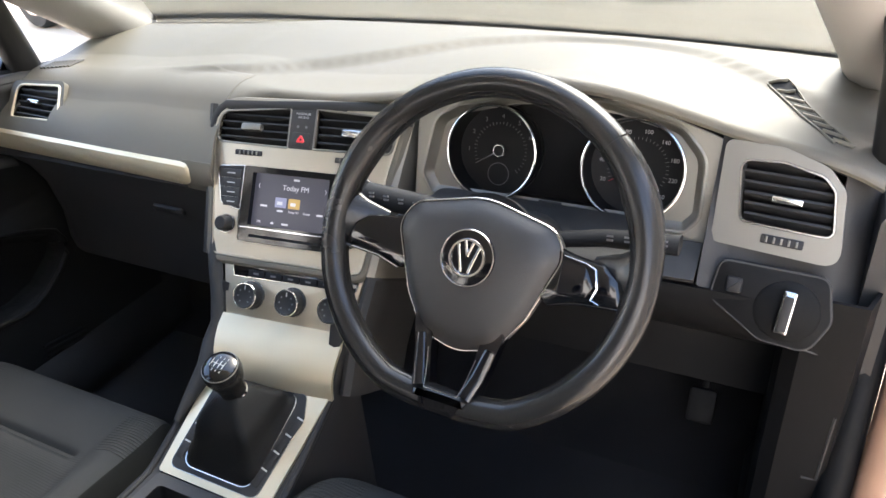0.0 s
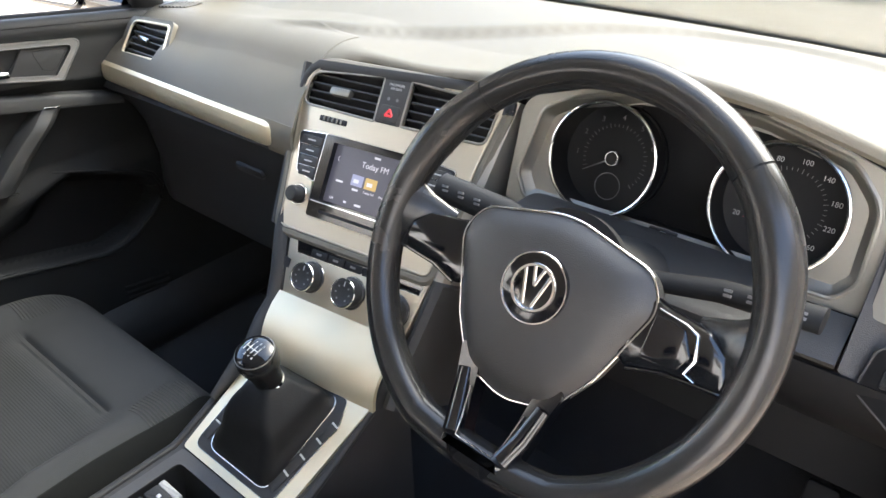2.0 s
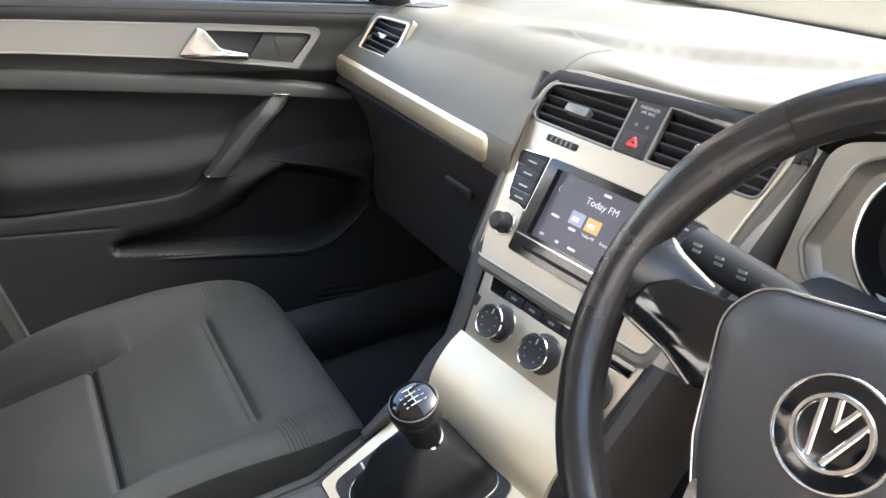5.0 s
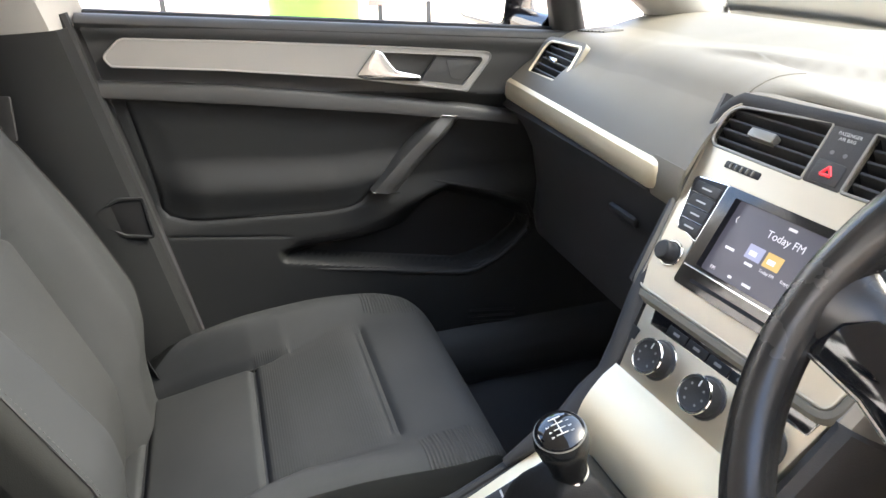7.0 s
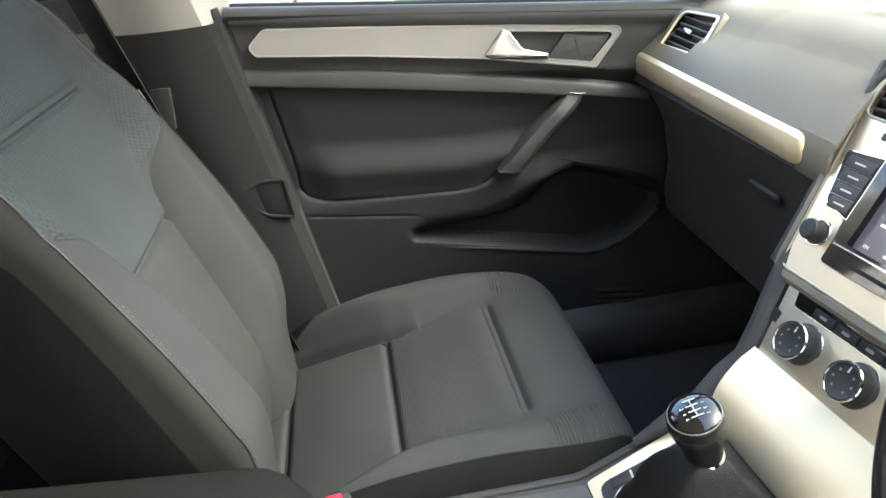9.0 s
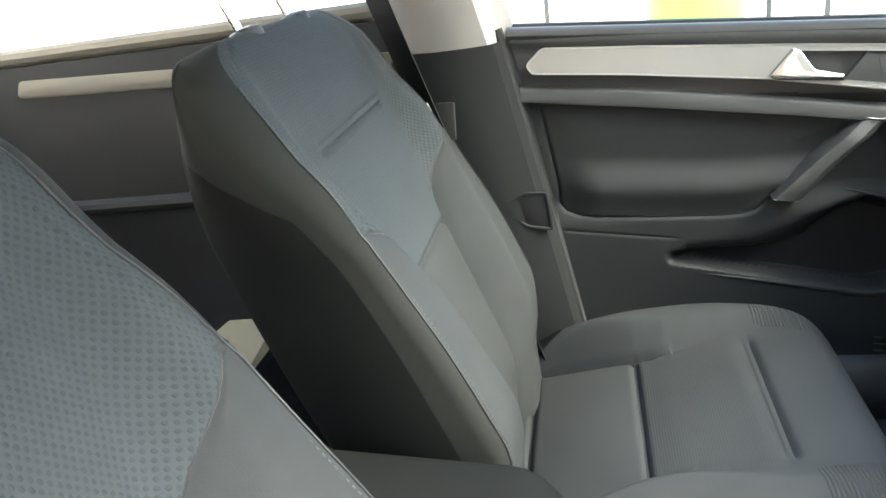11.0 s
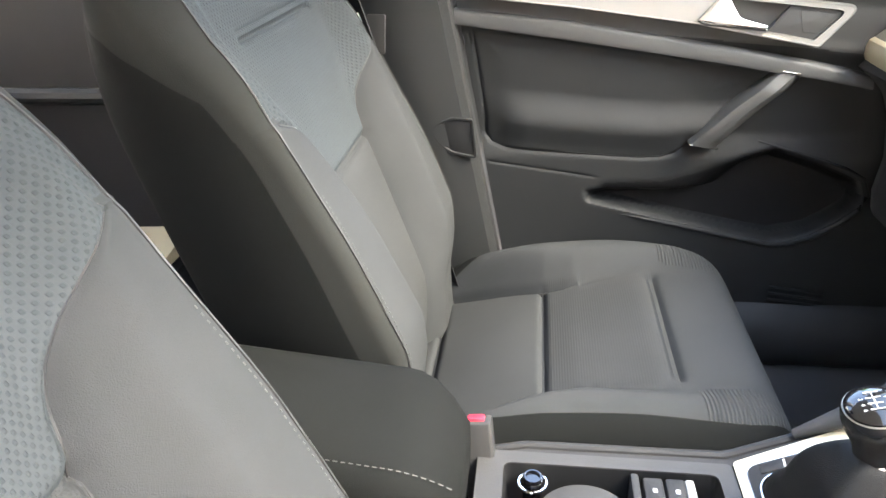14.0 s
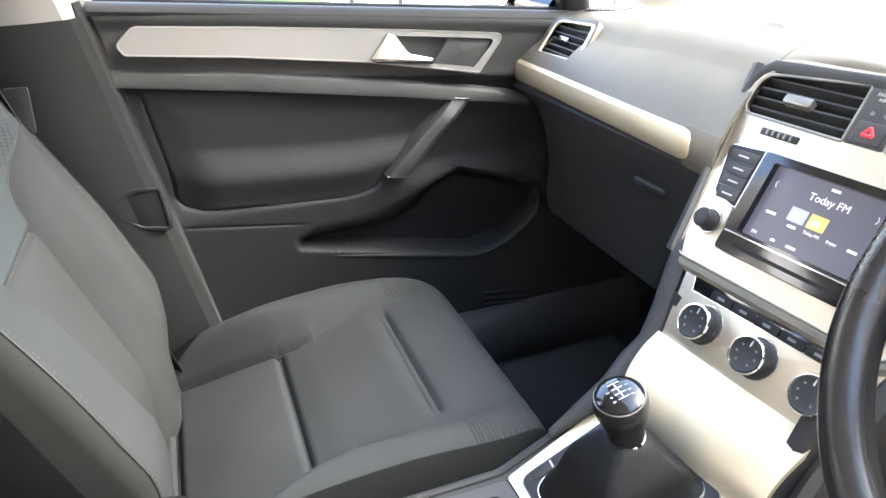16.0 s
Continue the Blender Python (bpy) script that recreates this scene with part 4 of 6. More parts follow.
for sx in (-1, 1):
    top = [(sx * 0.070, 0.024), (sx * 0.100, 0.0155), (sx * 0.134, 0.0105), (sx * 0.151, -0.002), (sx * 0.159, -0.028), (sx * 0.141, -0.029), (sx * 0.112, -0.031), (sx * 0.084, -0.040), (sx * 0.070, -0.030)]
    loop = rpoly([(*p, 0.008) for p in top])
    sp = part("spoke", prism(loop if sx > 0 else loop[::-1], -0.016, 0.001, 0.004), GLOSS, wheel, "gloss black spoke", at=WHEEL)
    part("spoke_edge", sweep([(sx * 0.158, -0.028, -0.003), (sx * 0.140, -0.0290, 0.0005), (sx * 0.112, -0.0315, 0.0005), (sx * 0.086, -0.0395, 0.0)], 0.0016, 8), SATIN if sx < 0 else GLOSS, sp, at=WHEEL)
    if sx > 0:
        part("spoke_chrome", sweep([(0.094, 0.0125, 0.0015), (0.117, 0.0090, 0.002), (0.1265, 0.0050, 0.002), (0.1315, -0.0125, 0.002), (0.1275, -0.0245, 0.002), (0.136, -0.0275, 0.0015)], [0.0007, 0.0010, 0.0015, 0.0015, 0.0012, 0.0009], 8), SATIN, sp, at=WHEEL)
        part("key_block", prism(rpoly([(0.093, 0.0085, 0.003), (0.117, 0.0055, 0.003), (0.1275, -0.0120, 0.003), (0.122, -0.0240, 0.003), (0.092, -0.0270, 0.003)]), -0.002, 0.0022, 0.001), GLOSS, sp, at=WHEEL)
    part("thumb_rest", sweep([(sx * 0.120, 0.006, -0.022), (sx * 0.145, 0.006, -0.012), (sx * 0.160, 0.006, -0.004), (sx * 0.172, 0.006, 0.0)], [0.012, 0.020, 0.029, 0.031], 18, flat=0.38, up=(0, 0, 1)), LEATHER, sp, at=WHEEL)
LEGS = rpoly([(-0.052, -0.078, 0.006), (-0.0345, -0.157, 0.010), (-0.019, -0.1765, 0.012), (0.019, -0.1765, 0.012), (0.0345, -0.157, 0.010), (0.052, -0.078, 0.006)], n=6)
GAP = rpoly([(-0.029, -0.088, 0.004), (-0.0185, -0.1530, 0.004), (0.0185, -0.1530, 0.004), (0.029, -0.088, 0.004)], n=5)
legs = part("lower_spoke", plate(LEGS, [GAP], -0.014, 0.0045), GLOSS, wheel, "gloss black forked lower spoke", at=WHEEL)
part("foot_cover", prism(rpoly([(-0.0345, -0.154, 0.003), (-0.019, -0.1765, 0.012), (0.019, -0.1765, 0.012), (0.0345, -0.154, 0.003)], n=5), 0.0, 0.0185, 0.008), GLOSS, legs, at=WHEEL)
for k in (-1, 1):
    part("leg_bevel", sweep([(k * 0.040, -0.100, 0.004), (k * 0.0335, -0.130, 0.007), (k * 0.0265, -0.152, 0.014)], [0.006, 0.0075, 0.0075], 12, flat=0.55), GLOSS, legs, at=WHEEL)
part("leg_chrome", sweep([(-0.0275, -0.112, 0.0060), (-0.0225, -0.138, 0.0100), (-0.0190, -0.1520, 0.0160), (0.0190, -0.1520, 0.0160), (0.0225, -0.138, 0.0100), (0.0275, -0.112, 0.0060)], 0.0008, 6), SATIN, legs, at=WHEEL)
part("hub_back", turned([(0.045, -0.055), (0.060, -0.03), (0.06, -0.018)], 32), MATT, wheel, at=WHEEL)

# ---- centre console and gear lever ----
console = thing("centre_console", "black plastic centre console with a silver gear surround", "console", pose(0, -0.2, 0.0))
prof = [(-0.42, 0.205), (-0.36, 0.220), (-0.14, 0.222), (-0.128, 0.226), (-0.04, 0.268), (0.02, 0.300), (0.05, 0.35), (0.08, 0.42)]
for sx in (-1, 1):
    x0 = sx * 0.105
    rows = [[(x0 + sx * 0.02, y, -0.08), (x0 + sx * 0.014, y, z - 0.04), (x0 + sx * 0.008, y, z - 0.004), (x0, y, z + 0.002), (x0 - sx * 0.010, y, z)] for y, z in prof]
    part("console_side", grid(rows, 0.004), HARD, console)
    part("console_edge", sweep([(x0 + sx * 0.006, y, z + 0.001) for y, z in prof[:6]], 0.006, 10), HARD, console)
PLATE = frame_at((0.0, -0.055, 0.2655), (1, 0.0, 0), (0, 0.875, 0.485))
boot_hole = rpoly([(-0.066, -0.067, 0.022), (0.058, -0.067, 0.022), (0.068, 0.074, 0.016), (-0.060, 0.074, 0.016)], n=9)
part("gear_plate", plate(rpoly([(-0.099, -0.086, 0.006), (0.094, -0.086, 0.006), (0.113, 0.088, 0.006), (-0.098, 0.088, 0.006)]), [boot_hole], -0.006, 0.003), STRIP, console, "satin silver gear lever surround", at=PLATE)
part("inner_frame", plate(rpoly([(-0.085, -0.075, 0.014), (0.072, -0.075, 0.014), (0.090, 0.046, 0.01), (0.078, 0.079, 0.01), (-0.076, 0.079, 0.012)]), [inset(boot_hole, 0.001)], -0.004, 0.0045), HARD, console, at=PLATE)
part("frame_rim", rim(rpoly([(-0.085, -0.075, 0.014), (0.072, -0.075, 0.014), (0.090, 0.046, 0.01), (0.078, 0.079, 0.01), (-0.076, 0.079, 0.012)]), 0.0035, 0.001), SATIN, console, at=PLATE)
part("boot_ring", rim(boot_hole, 0.004, 0.0016), SATIN, console, at=PLATE)
for sx in (-1, 1):
    for k in range(4):
        key = part("console_key", prism(rect(-0.0065, -0.0125, 0.0065, 0.0125, 0.002), 0.004, 0.0058, 0.001), HARD, console, at=PLATE @ pose((0.064 + 0.0062 * k) if sx > 0 else (-0.0745 + 0.0022 * k), -0.048 + k * 0.0265, 0, 0, 0, -13 if sx > 0 else -5))
        part("print_bar", prism(rect(-0.0055, -0.0012, 0.0055, 0.0012, 0.0005), 0.0055, 0.0062, 0), PRINT, key, at=PLATE @ pose((0.067 + 0.0062 * k) if sx > 0 else (-0.0735 + 0.0022 * k), -0.035 + k * 0.0265, 0, 0, 0, -13 if sx > 0 else -5))
gear = thing("gear_lever", "black gear lever with a leather boot and gloss cap", "gear lever", pose(-0.010, -0.05, 0.27))
rows = []
for k in np.linspace(0, 1, 16):
    s = (1 - k) ** 0.8 if k > 0.12 else 1 - 0.3 * k
    fold = 0.004 * math.sin(math.pi * k)
    c = Vector((0, -0.055, 0.2655)).lerp(Vector((0.006, -0.050, 0.347)), k ** 0.85)
    ring = []
    for i in range(40):
        u, v = boot_hole[i]
        a = math.atan2(v, u)
        d = Vector((u, v * 0.875, v * 0.485 * (1 - k))) * s + Vector((math.cos(a), math.sin(a), 0)) * 0.0175 * k
        d *= 1 + 0.05 * math.sin(4 * a + 9 * k) * math.sin(math.pi * k)
        ring.append(c + d)
    rows.append(ring)
part("boot", rings(rows, (False, True)), BOOT, gear, "black leather gear boot")
KNOB = frame_at((0.006, -0.050, 0.343), (1, 0, -0.09), (0.0, 0.93, 0.26)) @ Matrix.Scale(1.09, 4)
kn = part("knob", turned([(0.0135, 0), (0.0165, 0.003), (0.017, 0.012), (0.0185, 0.022), (0.0225, 0.034), (0.0245, 0.044), (0.0242, 0.051), (0.0220, 0.0565)], 40), LEATHER, gear, at=KNOB)
part("knob_collar", rim(disc(0, 0, 0.0150, 40), 0.001, 0.0026), CHROME, kn, at=KNOB)
part("knob_cap", turned([(0.0222, 0.055), (0.0215, 0.058), (0.018, 0.0605), (0.012, 0.0622), (0.005, 0.063), (0.001, 0.0631)], 40), GLOSS, kn, "gloss black cap with a white gear pattern", at=KNOB)
part("cap_ring", rim(disc(0, 0, 0.0222, 40), 0.0558, 0.0008), FRAME, kn, at=KNOB)
for k in range(4):
    u = -0.009 + 0.006 * k
    part("gear_mark", sweep([(u, -0.0055, 0.0633), (u, 0.0055, 0.0633)], 0.0005, 5), PRINT, kn, at=KNOB)
part("gear_mark", sweep([(-0.009, 0, 0.0634), (0.009, 0, 0.0634)], 0.0005, 5), PRINT, kn, at=KNOB)
for k, txt in enumerate(("1", "3", "5", "2", "4", "6")):
    letters("gear_figure", txt, 0.0045, PRINT, kn, KNOB @ pose(-0.003 + 0.006 * (k % 3), 0.009 if k < 3 else -0.009, 0.0626))
# cup holder tray
tray = rect(-0.080, -0.385, 0.080, -0.150, 0.010)
part("tray_top", plate(rect(-0.098, -0.415, 0.098, -0.132, 0.008), [tray], 0.214, 0.224), LOWER, console)
part("tray_well", rings([[(*p, 0.222) for p in tray], [(*p, 0.150) for p in inset(tray, 0.008)]], (False, True)), MATT, console)
part("tray_bridge", prism(rect(-0.078, -0.245, 0.078, -0.236, 0.003), 0.15, 0.2215, 0.002), LOWER, console)
cup = part("cup_ring", rings([[(*p, z) for p in disc(0.002, -0.298, r, 36)] for r, z in ((0.054, 0.15), (0.054, 0.2225), (0.0525, 0.226), (0.050, 0.2275), (0.003, 0.2275))]), LOWER, console, "round grey cup holder lid")
for k, y in enumerate((-0.232, -0.208)):
    key = part("parking_key", prism(rect(-0.075, y, -0.035, y + 0.022, 0.004), 0.17, 0.220, 0.003), HARD, console, at=pose(0, 0, 0))
    part("print_bar", prism(rect(-0.058, y + 0.009, -0.052, y + 0.014, 0.001), 0.220, 0.2206, 0), PRINT, key, at=pose(0, 0, 0))
part("key_bracket", prism(rect(-0.076, -0.187, -0.034, -0.176, 0.004), 0.17, 0.220, 0.004), PILLAR, console, "pale grey switch cap")
lighter = thing("socket_plug", "black and chrome power socket cap in the console tray", "socket", pose(-0.062, -0.352, 0.18))
part("plug", turned([(0.0105, -0.02), (0.011, 0.024), (0.0098, 0.028), (0.008, 0.028), (0.007, 0.025)], 24), GLOSS, lighter, at=pose(-0.062, -0.352, 0.195))
part("plug_ring", rim(disc(0, 0, 0.0155, 24), 0.018, 0.0018), CHROME, lighter, at=pose(-0.062, -0.352, 0.195))

# armrest between the seats
arm_rows = []
for k in np.linspace(0, 1, 22):
    y = -0.78 + 0.36 * k
    e = max(0, (k - 0.82) / 0.18)
    top = 0.402 - 0.042 * k - 0.045 * e ** 2.2
    low = 0.225 + 0.03 * e ** 2
    hw = 0.092 - 0.030 * e ** 2.2
    arm_rows.append([(0.008 + sx * hw * fx, y, low + (top - low) * fz) for sx, fx, fz in ((-1, 0.92, 0), (-1, 1, 0.3), (-1, 1, 0.62), (-1, 0.96, 0.80), (-1, 0.86, 0.92), (-1, 0.70, 0.98), (-1, 0.4, 1.005), (1, 0, 1.01), (1, 0.4, 1.005), (1, 0.70, 0.98), (1, 0.86, 0.92), (1, 0.96, 0.80), (1, 1, 0.62), (1, 1, 0.3), (1, 0.92, 0))])
arm = thing("armrest", "dark grey cloth centre armrest with light stitching", "armrest", pose(0.008, -0.6, 0.2))
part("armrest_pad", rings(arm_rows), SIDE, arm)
for k in np.linspace(0.22, 0.97, 40):
    run = []
    for q in (k, k + 0.011):
        e = max(0, (q - 0.82) / 0.18)
        low, top = 0.225 + 0.03 * e ** 2, 0.402 - 0.042 * q - 0.045 * e ** 2.2
        run.append((0.008 + (0.092 - 0.030 * e ** 2.2) * 0.79, -0.78 + 0.36 * q, low + (top - low) * 0.958 + 0.0006))
    part("stitch", sweep(run, 0.0007, 4), THREAD, arm)
part("armrest_post", slab(-0.07, 0.085, -0.76, -0.47, -0.06, 0.24), HARD, arm)


# ---- seats ----
def cloth(rows, choose, mats):
    """A closed skin of cloth: rows of (point, u, v[, zone]), u and v in metres along the cloth; choose picks each face's cloth."""
    bm = bmesh.new()
    uv = bm.loops.layers.uv.new("UVMap")
    zone = bm.verts.layers.float.new("zone")
    vs = [[bm.verts.new(p[0]) for p in r] for r in rows]
    for line, r in zip(vs, rows):
        for v, p in zip(line, r):
            v[zone] = p[3] if len(p) > 3 else -1.0
    for j in range(len(rows) - 1):
        for i in range(len(rows[0]) - 1):
            ids = ((j, i), (j, i + 1), (j + 1, i + 1), (j + 1, i))
            f = bm.faces.new([vs[a][b] for a, b in ids])
            for loop, (a, b) in zip(f.loops, ids):
                loop[uv].uv = rows[a][b][1:3]
            f.material_index = choose((rows[j][i][1] + rows[j][i + 1][1]) / 2, (rows[j][i][2] + rows[j + 1][i][2]) / 2, i, j)
    for r in (vs[0], vs[-1]):
        bm.faces.new(r).material_index = len(mats) - 1
    return bm


def dip(d, width):
    return math.exp(-(d / width) ** 2)


NX = 90


def across(hw, corner, panel):
    """Stations round a cross-section: (x, drop share of the side, on top?); two of them lie on the panel's seams."""
    out = []
    edge = hw - corner
    panel = min(panel, edge * 0.985)
    for k in range(7):
        out.append((-hw * (0.93 + 0.07 * min(k / 3, 1)), 1 - k / 7 * 0.75, False))
    for k in range(1, 7):
        a = radians(15 * k)
        out.append((-hw + corner * (1 - math.cos(a)), (1 - math.sin(a)) * 0.25, False))
    n1, n2 = NX // 5, NX - 2 * (NX // 5)
    out += [(-edge + (edge - panel) * k / n1, 0.0, True) for k in range(1, n1)]
    out += [(-panel + 2 * panel * k / n2, 0.0, True) for k in range(n2 + 1)]
    out += [(panel + (edge - panel) * k / n1, 0.0, True) for k in range(1, n1)]
    return out + [(-x, d, t) for x, d, t in out[:13][::-1]]


def insert_half(y):
    """Half width of the cushion's centre panel from back to front."""
    return lerp(y, (-0.60, -0.505, -0.338, -0.29, -0.20), (0.215, 0.195, 0.146, 0.140, 0.150))


def cushion_base(y):
    """Height of the cushion along its middle."""
    return curve(y, (-0.66, -0.505, -0.338, -0.165, -0.11, 0.0), (0.088, 0.136, 0.196, 0.238, 0.242, 0.226))


def cushion_rows():
    rows = []
    ys = np.concatenate([np.linspace(-0.60, -0.090, 150), -0.090 + 0.078 * np.sin(np.linspace(0.08, math.pi / 2, 18))])
    for y in ys:
        t = max(0.0, (y + 0.090) / 0.078)
        roll = 0.15 * (1 - math.sqrt(max(0, 1 - t ** 2.6)))
        base = cushion_base(y)
        hw = lerp(y, (-0.60, -0.45, -0.2), (0.235, 0.255, 0.26)) - (0.058 * max(0, (y + 0.165) / 0.145) ** 2.8)
        h = insert_half(y)
        row = []
        for x, d, top in across(hw, 0.045, h if y < -0.30 else lerp(y, (-0.30, -0.02), (insert_half(-0.30), 0.10))):
            ax = abs(x)
            bol = smooth_lerp(ax, (0, h - 0.006, h + 0.050, 0.5), (0, 0, 1, 1)) * curve(y, (-0.62, -0.5, -0.36, -0.25, -0.15, -0.06, 0.0), (0.060, 0.072, 0.059, 0.038, 0.016, 0.002, 0.0))
            if ax > hw - 0.06:
                bol -= 0.022 * ((ax - hw + 0.06) / 0.06) ** 2
            z = base + bol - roll
            # a shallow crown between the two creases of the front part
            z += 0.005 * smooth_lerp(y, (-0.34, -0.29, -0.20, -0.165), (0, 1, 1, 0)) * (1 - min(ax / 0.17, 1) ** 2)
            cut = 0.0
            if top:
                if ax < h + 0.004:
                    cut += 0.008 * dip(y + 0.338, 0.0050) + 0.009 * dip(y + 0.505, 0.0055)
                ends = smooth_lerp(ax, (0, 0.125, 0.147, 1), (1, 1, 0, 0))
                cut += ends * (0.0055 * dip(y + 0.165, 0.0042) + 0.0025 * dip(y + 0.176, 0.0035) + 0.003 * dip(y + 0.17, 0.016))
                if y < -0.28:
                    cut += 0.013 * dip(ax - h, 0.0055) * min(1, (-0.28 - y) / 0.04)
                elif y < -0.20:
                    cut += 0.003 * dip(ax - h, 0.014) * (-0.20 - y) / 0.08
                if y < -0.338 and ax < h:
                    z += 0.007 * math.sin(math.pi * min(max((y + 0.505) / 0.167, 0), 1)) * (1 - (ax / h) ** 4)
            z -= cut
            z = z - d * (z - 0.07)
            row.append(((x, y, z), x, y))
        rows.append(row)
    return rows


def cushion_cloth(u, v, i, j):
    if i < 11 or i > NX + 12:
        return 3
    if -0.338 < v < -0.166 and abs(u) < insert_half(v) + 0.01 and 11 < i < NX + 12:
        return 1
    if v > -0.150 and abs(u) > 0.150 + 0.9 * (-0.02 - v) ** 2:
        return 2
    return 0


BACK_TILT = math.atan(0.38)
BACK_H = 0.745


def back_half(h):
    """Half width over the bolsters."""
    return curve(h, (0.05, 0.16, 0.30, 0.45, 0.53, 0.60, 0.70, 0.77), (0.238, 0.246, 0.248, 0.246, 0.249, 0.255, 0.263, 0.252))


def crest(h):
    """How far the bolsters stand forward of the middle of the backrest."""
    return curve(h, (0.03, 0.10, 0.16, 0.22, 0.32, 0.44, 0.56, 0.64, 0.72), (-0.012, 0.012, 0.042, 0.057, 0.056, 0.046, 0.033, 0.025, 0.012))


def back_edge(h):
    """Where the sides end at the seat's rear shell."""
    return -curve(h, (0.0, 0.30, 0.42, 0.54, 0.60, 0.65, 0.694, 0.724, 0.78), (0.165, 0.162, 0.156, 0.142, 0.126, 0.104, 0.076, 0.054, 0.048))


def panel_half(h):
    """Half width of the centre panel: kinked in to the waist at the lumbar seam, out to the edge above."""
    return lerp(h, (0, 0.12, 0.22, 0.30, 0.39, 0.424, 0.450, 0.465, 0.480, 0.500, 0.525, 0.80), (0.060, 0.074, 0.090, 0.101, 0.112, 0.124, 0.138, 0.152, 0.176, 0.215, 0.26, 0.27))


def hollow_half(h):
    """Half width of the hollow between the bolsters."""
    return lerp(h, (0, 0.12, 0.22, 0.39, 0.46, 0.52, 0.60, 0.78), (0.050, 0.068, 0.084, 0.104, 0.124, 0.150, 0.168, 0.165))


def patch_line(s):
    """Height of the seam across the side, from the front edge (0) to the rear shell (1)."""
    return lerp(s, (0.0, 0.12, 0.25, 0.5, 0.75, 1.0), (0.53, 0.560, 0.600, 0.636, 0.652, 0.660))


N_FRONT, N_BOL, N_TURN, N_SIDE = 56, 20, 10, 12


def back_section(h):
    """Half a cross-section from the middle outwards and round to the rear: (x, forward, zone height, on the front)."""
    t = max(0.0, (h - BACK_H + 0.075) / 0.075)
    off = 1 - math.sqrt(max(0, 1 - t ** 2.2))
    hw = back_half(h) - 0.080 * (1 - math.sqrt(max(0, 1 - max(0.0, (h - BACK_H + 0.10) / 0.10) ** 2.6)))
    # the edge is tight below and rolls wide round the shoulders
    ra = smooth_lerp(h, (0, 0.46, 0.68, 0.8), (0.022, 0.022, 0.058, 0.062))
    rb = smooth_lerp(h, (0, 0.46, 0.68, 0.8), (0.022, 0.022, 0.044, 0.028))
    w, pw = hollow_half(h), min(panel_half(h), hw - ra - 0.004)
    top = crest(h)
    dent = -0.075 * max(0, 1 - h / 0.16) ** 1.6 + 0.004 * math.sin(math.pi * min(h / 0.5, 1))
    rear = back_edge(h) + 0.020 * off
    out = []

    def front(x):
        rise = smooth_lerp(x, (0, w - 0.004, w + 0.062, 0.5), (0, 0, 1, 1))
        y = dent * (1 - rise) + top * rise + 0.005 * (1 - min(x / 0.09, 1) ** 2) * smooth_lerp(h, (0.1, 0.2, 0.36, 0.39), (0, 1, 1, 0))
        if x > hw - 0.06:
            y -= 0.010 * ((x - hw + 0.06) / 0.06) ** 2
        ends = smooth_lerp(x, (0, 0.122, 0.140, 1), (1, 1, 0, 0))
        y -= ends * (0.0075 * dip(h - 0.585, 0.0042) + 0.0035 * dip(h - 0.597, 0.0035))
        if x < pw + 0.003:
            y -= 0.007 * dip(h - 0.39, 0.0055)
        if pw < hw - 0.030:
            y -= smooth_lerp(h, (0, 0.43, 0.47, 1), (0.009, 0.009, 0.003, 0.003)) * dip(x - pw, 0.0055)
        y -= 0.026 * off + 0.010 * (x / 0.2) ** 2 * smooth_lerp(h, (0.5, 0.72, 1), (0, 1, 1))
        return y

    for k in range(N_FRONT):
        x = pw * k / N_FRONT
        out.append((x, front(x), 1.0))
    edge = hw - ra
    for k in range(N_BOL + 1):
        x = pw + (edge - pw) * k / N_BOL
        out.append((x, front(x), 1.0))
    y0 = front(edge)
    for k in range(1, N_TURN + 1):
        a = radians(90 * k / N_TURN)
        out.append((edge + ra * math.sin(a), y0 - rb * (1 - math.cos(a)), 1.0))
    y0 -= rb
    for k in range(1, N_SIDE + 1):
        s = k / N_SIDE
        out.append((hw + 0.006 * math.sin(math.pi * s) - 0.040 * s * s, y0 + (rear - y0) * s, max(h - patch_line(s), 0.3 * (smooth_lerp(h, (0, 0.2, 0.55, 1), (0.15, 0.15, 0.09, 0.09)) - s))))
    for k in range(1, 4):
        a = radians(30 * k)
        out.append((hw - 0.040 - 0.020 * (1 - math.cos(a)) * 1.0 - 0.006 * k, rear - 0.018 * math.sin(a), h - patch_line(1)))
    return out


SEAM_AT = N_FRONT + N_BOL + 2


def back_rows():
    rows = []
    hs = np.concatenate([np.linspace(0.0, BACK_H - 0.085, 200), BACK_H - 0.085 + 0.085 * np.sin(np.linspace(0.05, math.pi / 2 - 0.02, 24))])
    for h in hs:
        half = back_section(h)
        row = [((-x, y, h), -x, h, z) for x, y, z in half[::-1]] + [((x, y, h), x, h, z) for x, y, z in half[1:]]
        rows.append(row)
    return rows


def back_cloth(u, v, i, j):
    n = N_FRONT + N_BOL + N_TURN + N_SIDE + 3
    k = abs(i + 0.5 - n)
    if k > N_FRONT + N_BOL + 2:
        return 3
    if k < N_FRONT:
        return 1 if v > 0.39 else 2
    return 1 if v > 0.512 else 0


def seam(name, pts, parent, at, r=0.0011):
    return part(name, sweep(pts, r, 5), RUBBER, parent, at=at)


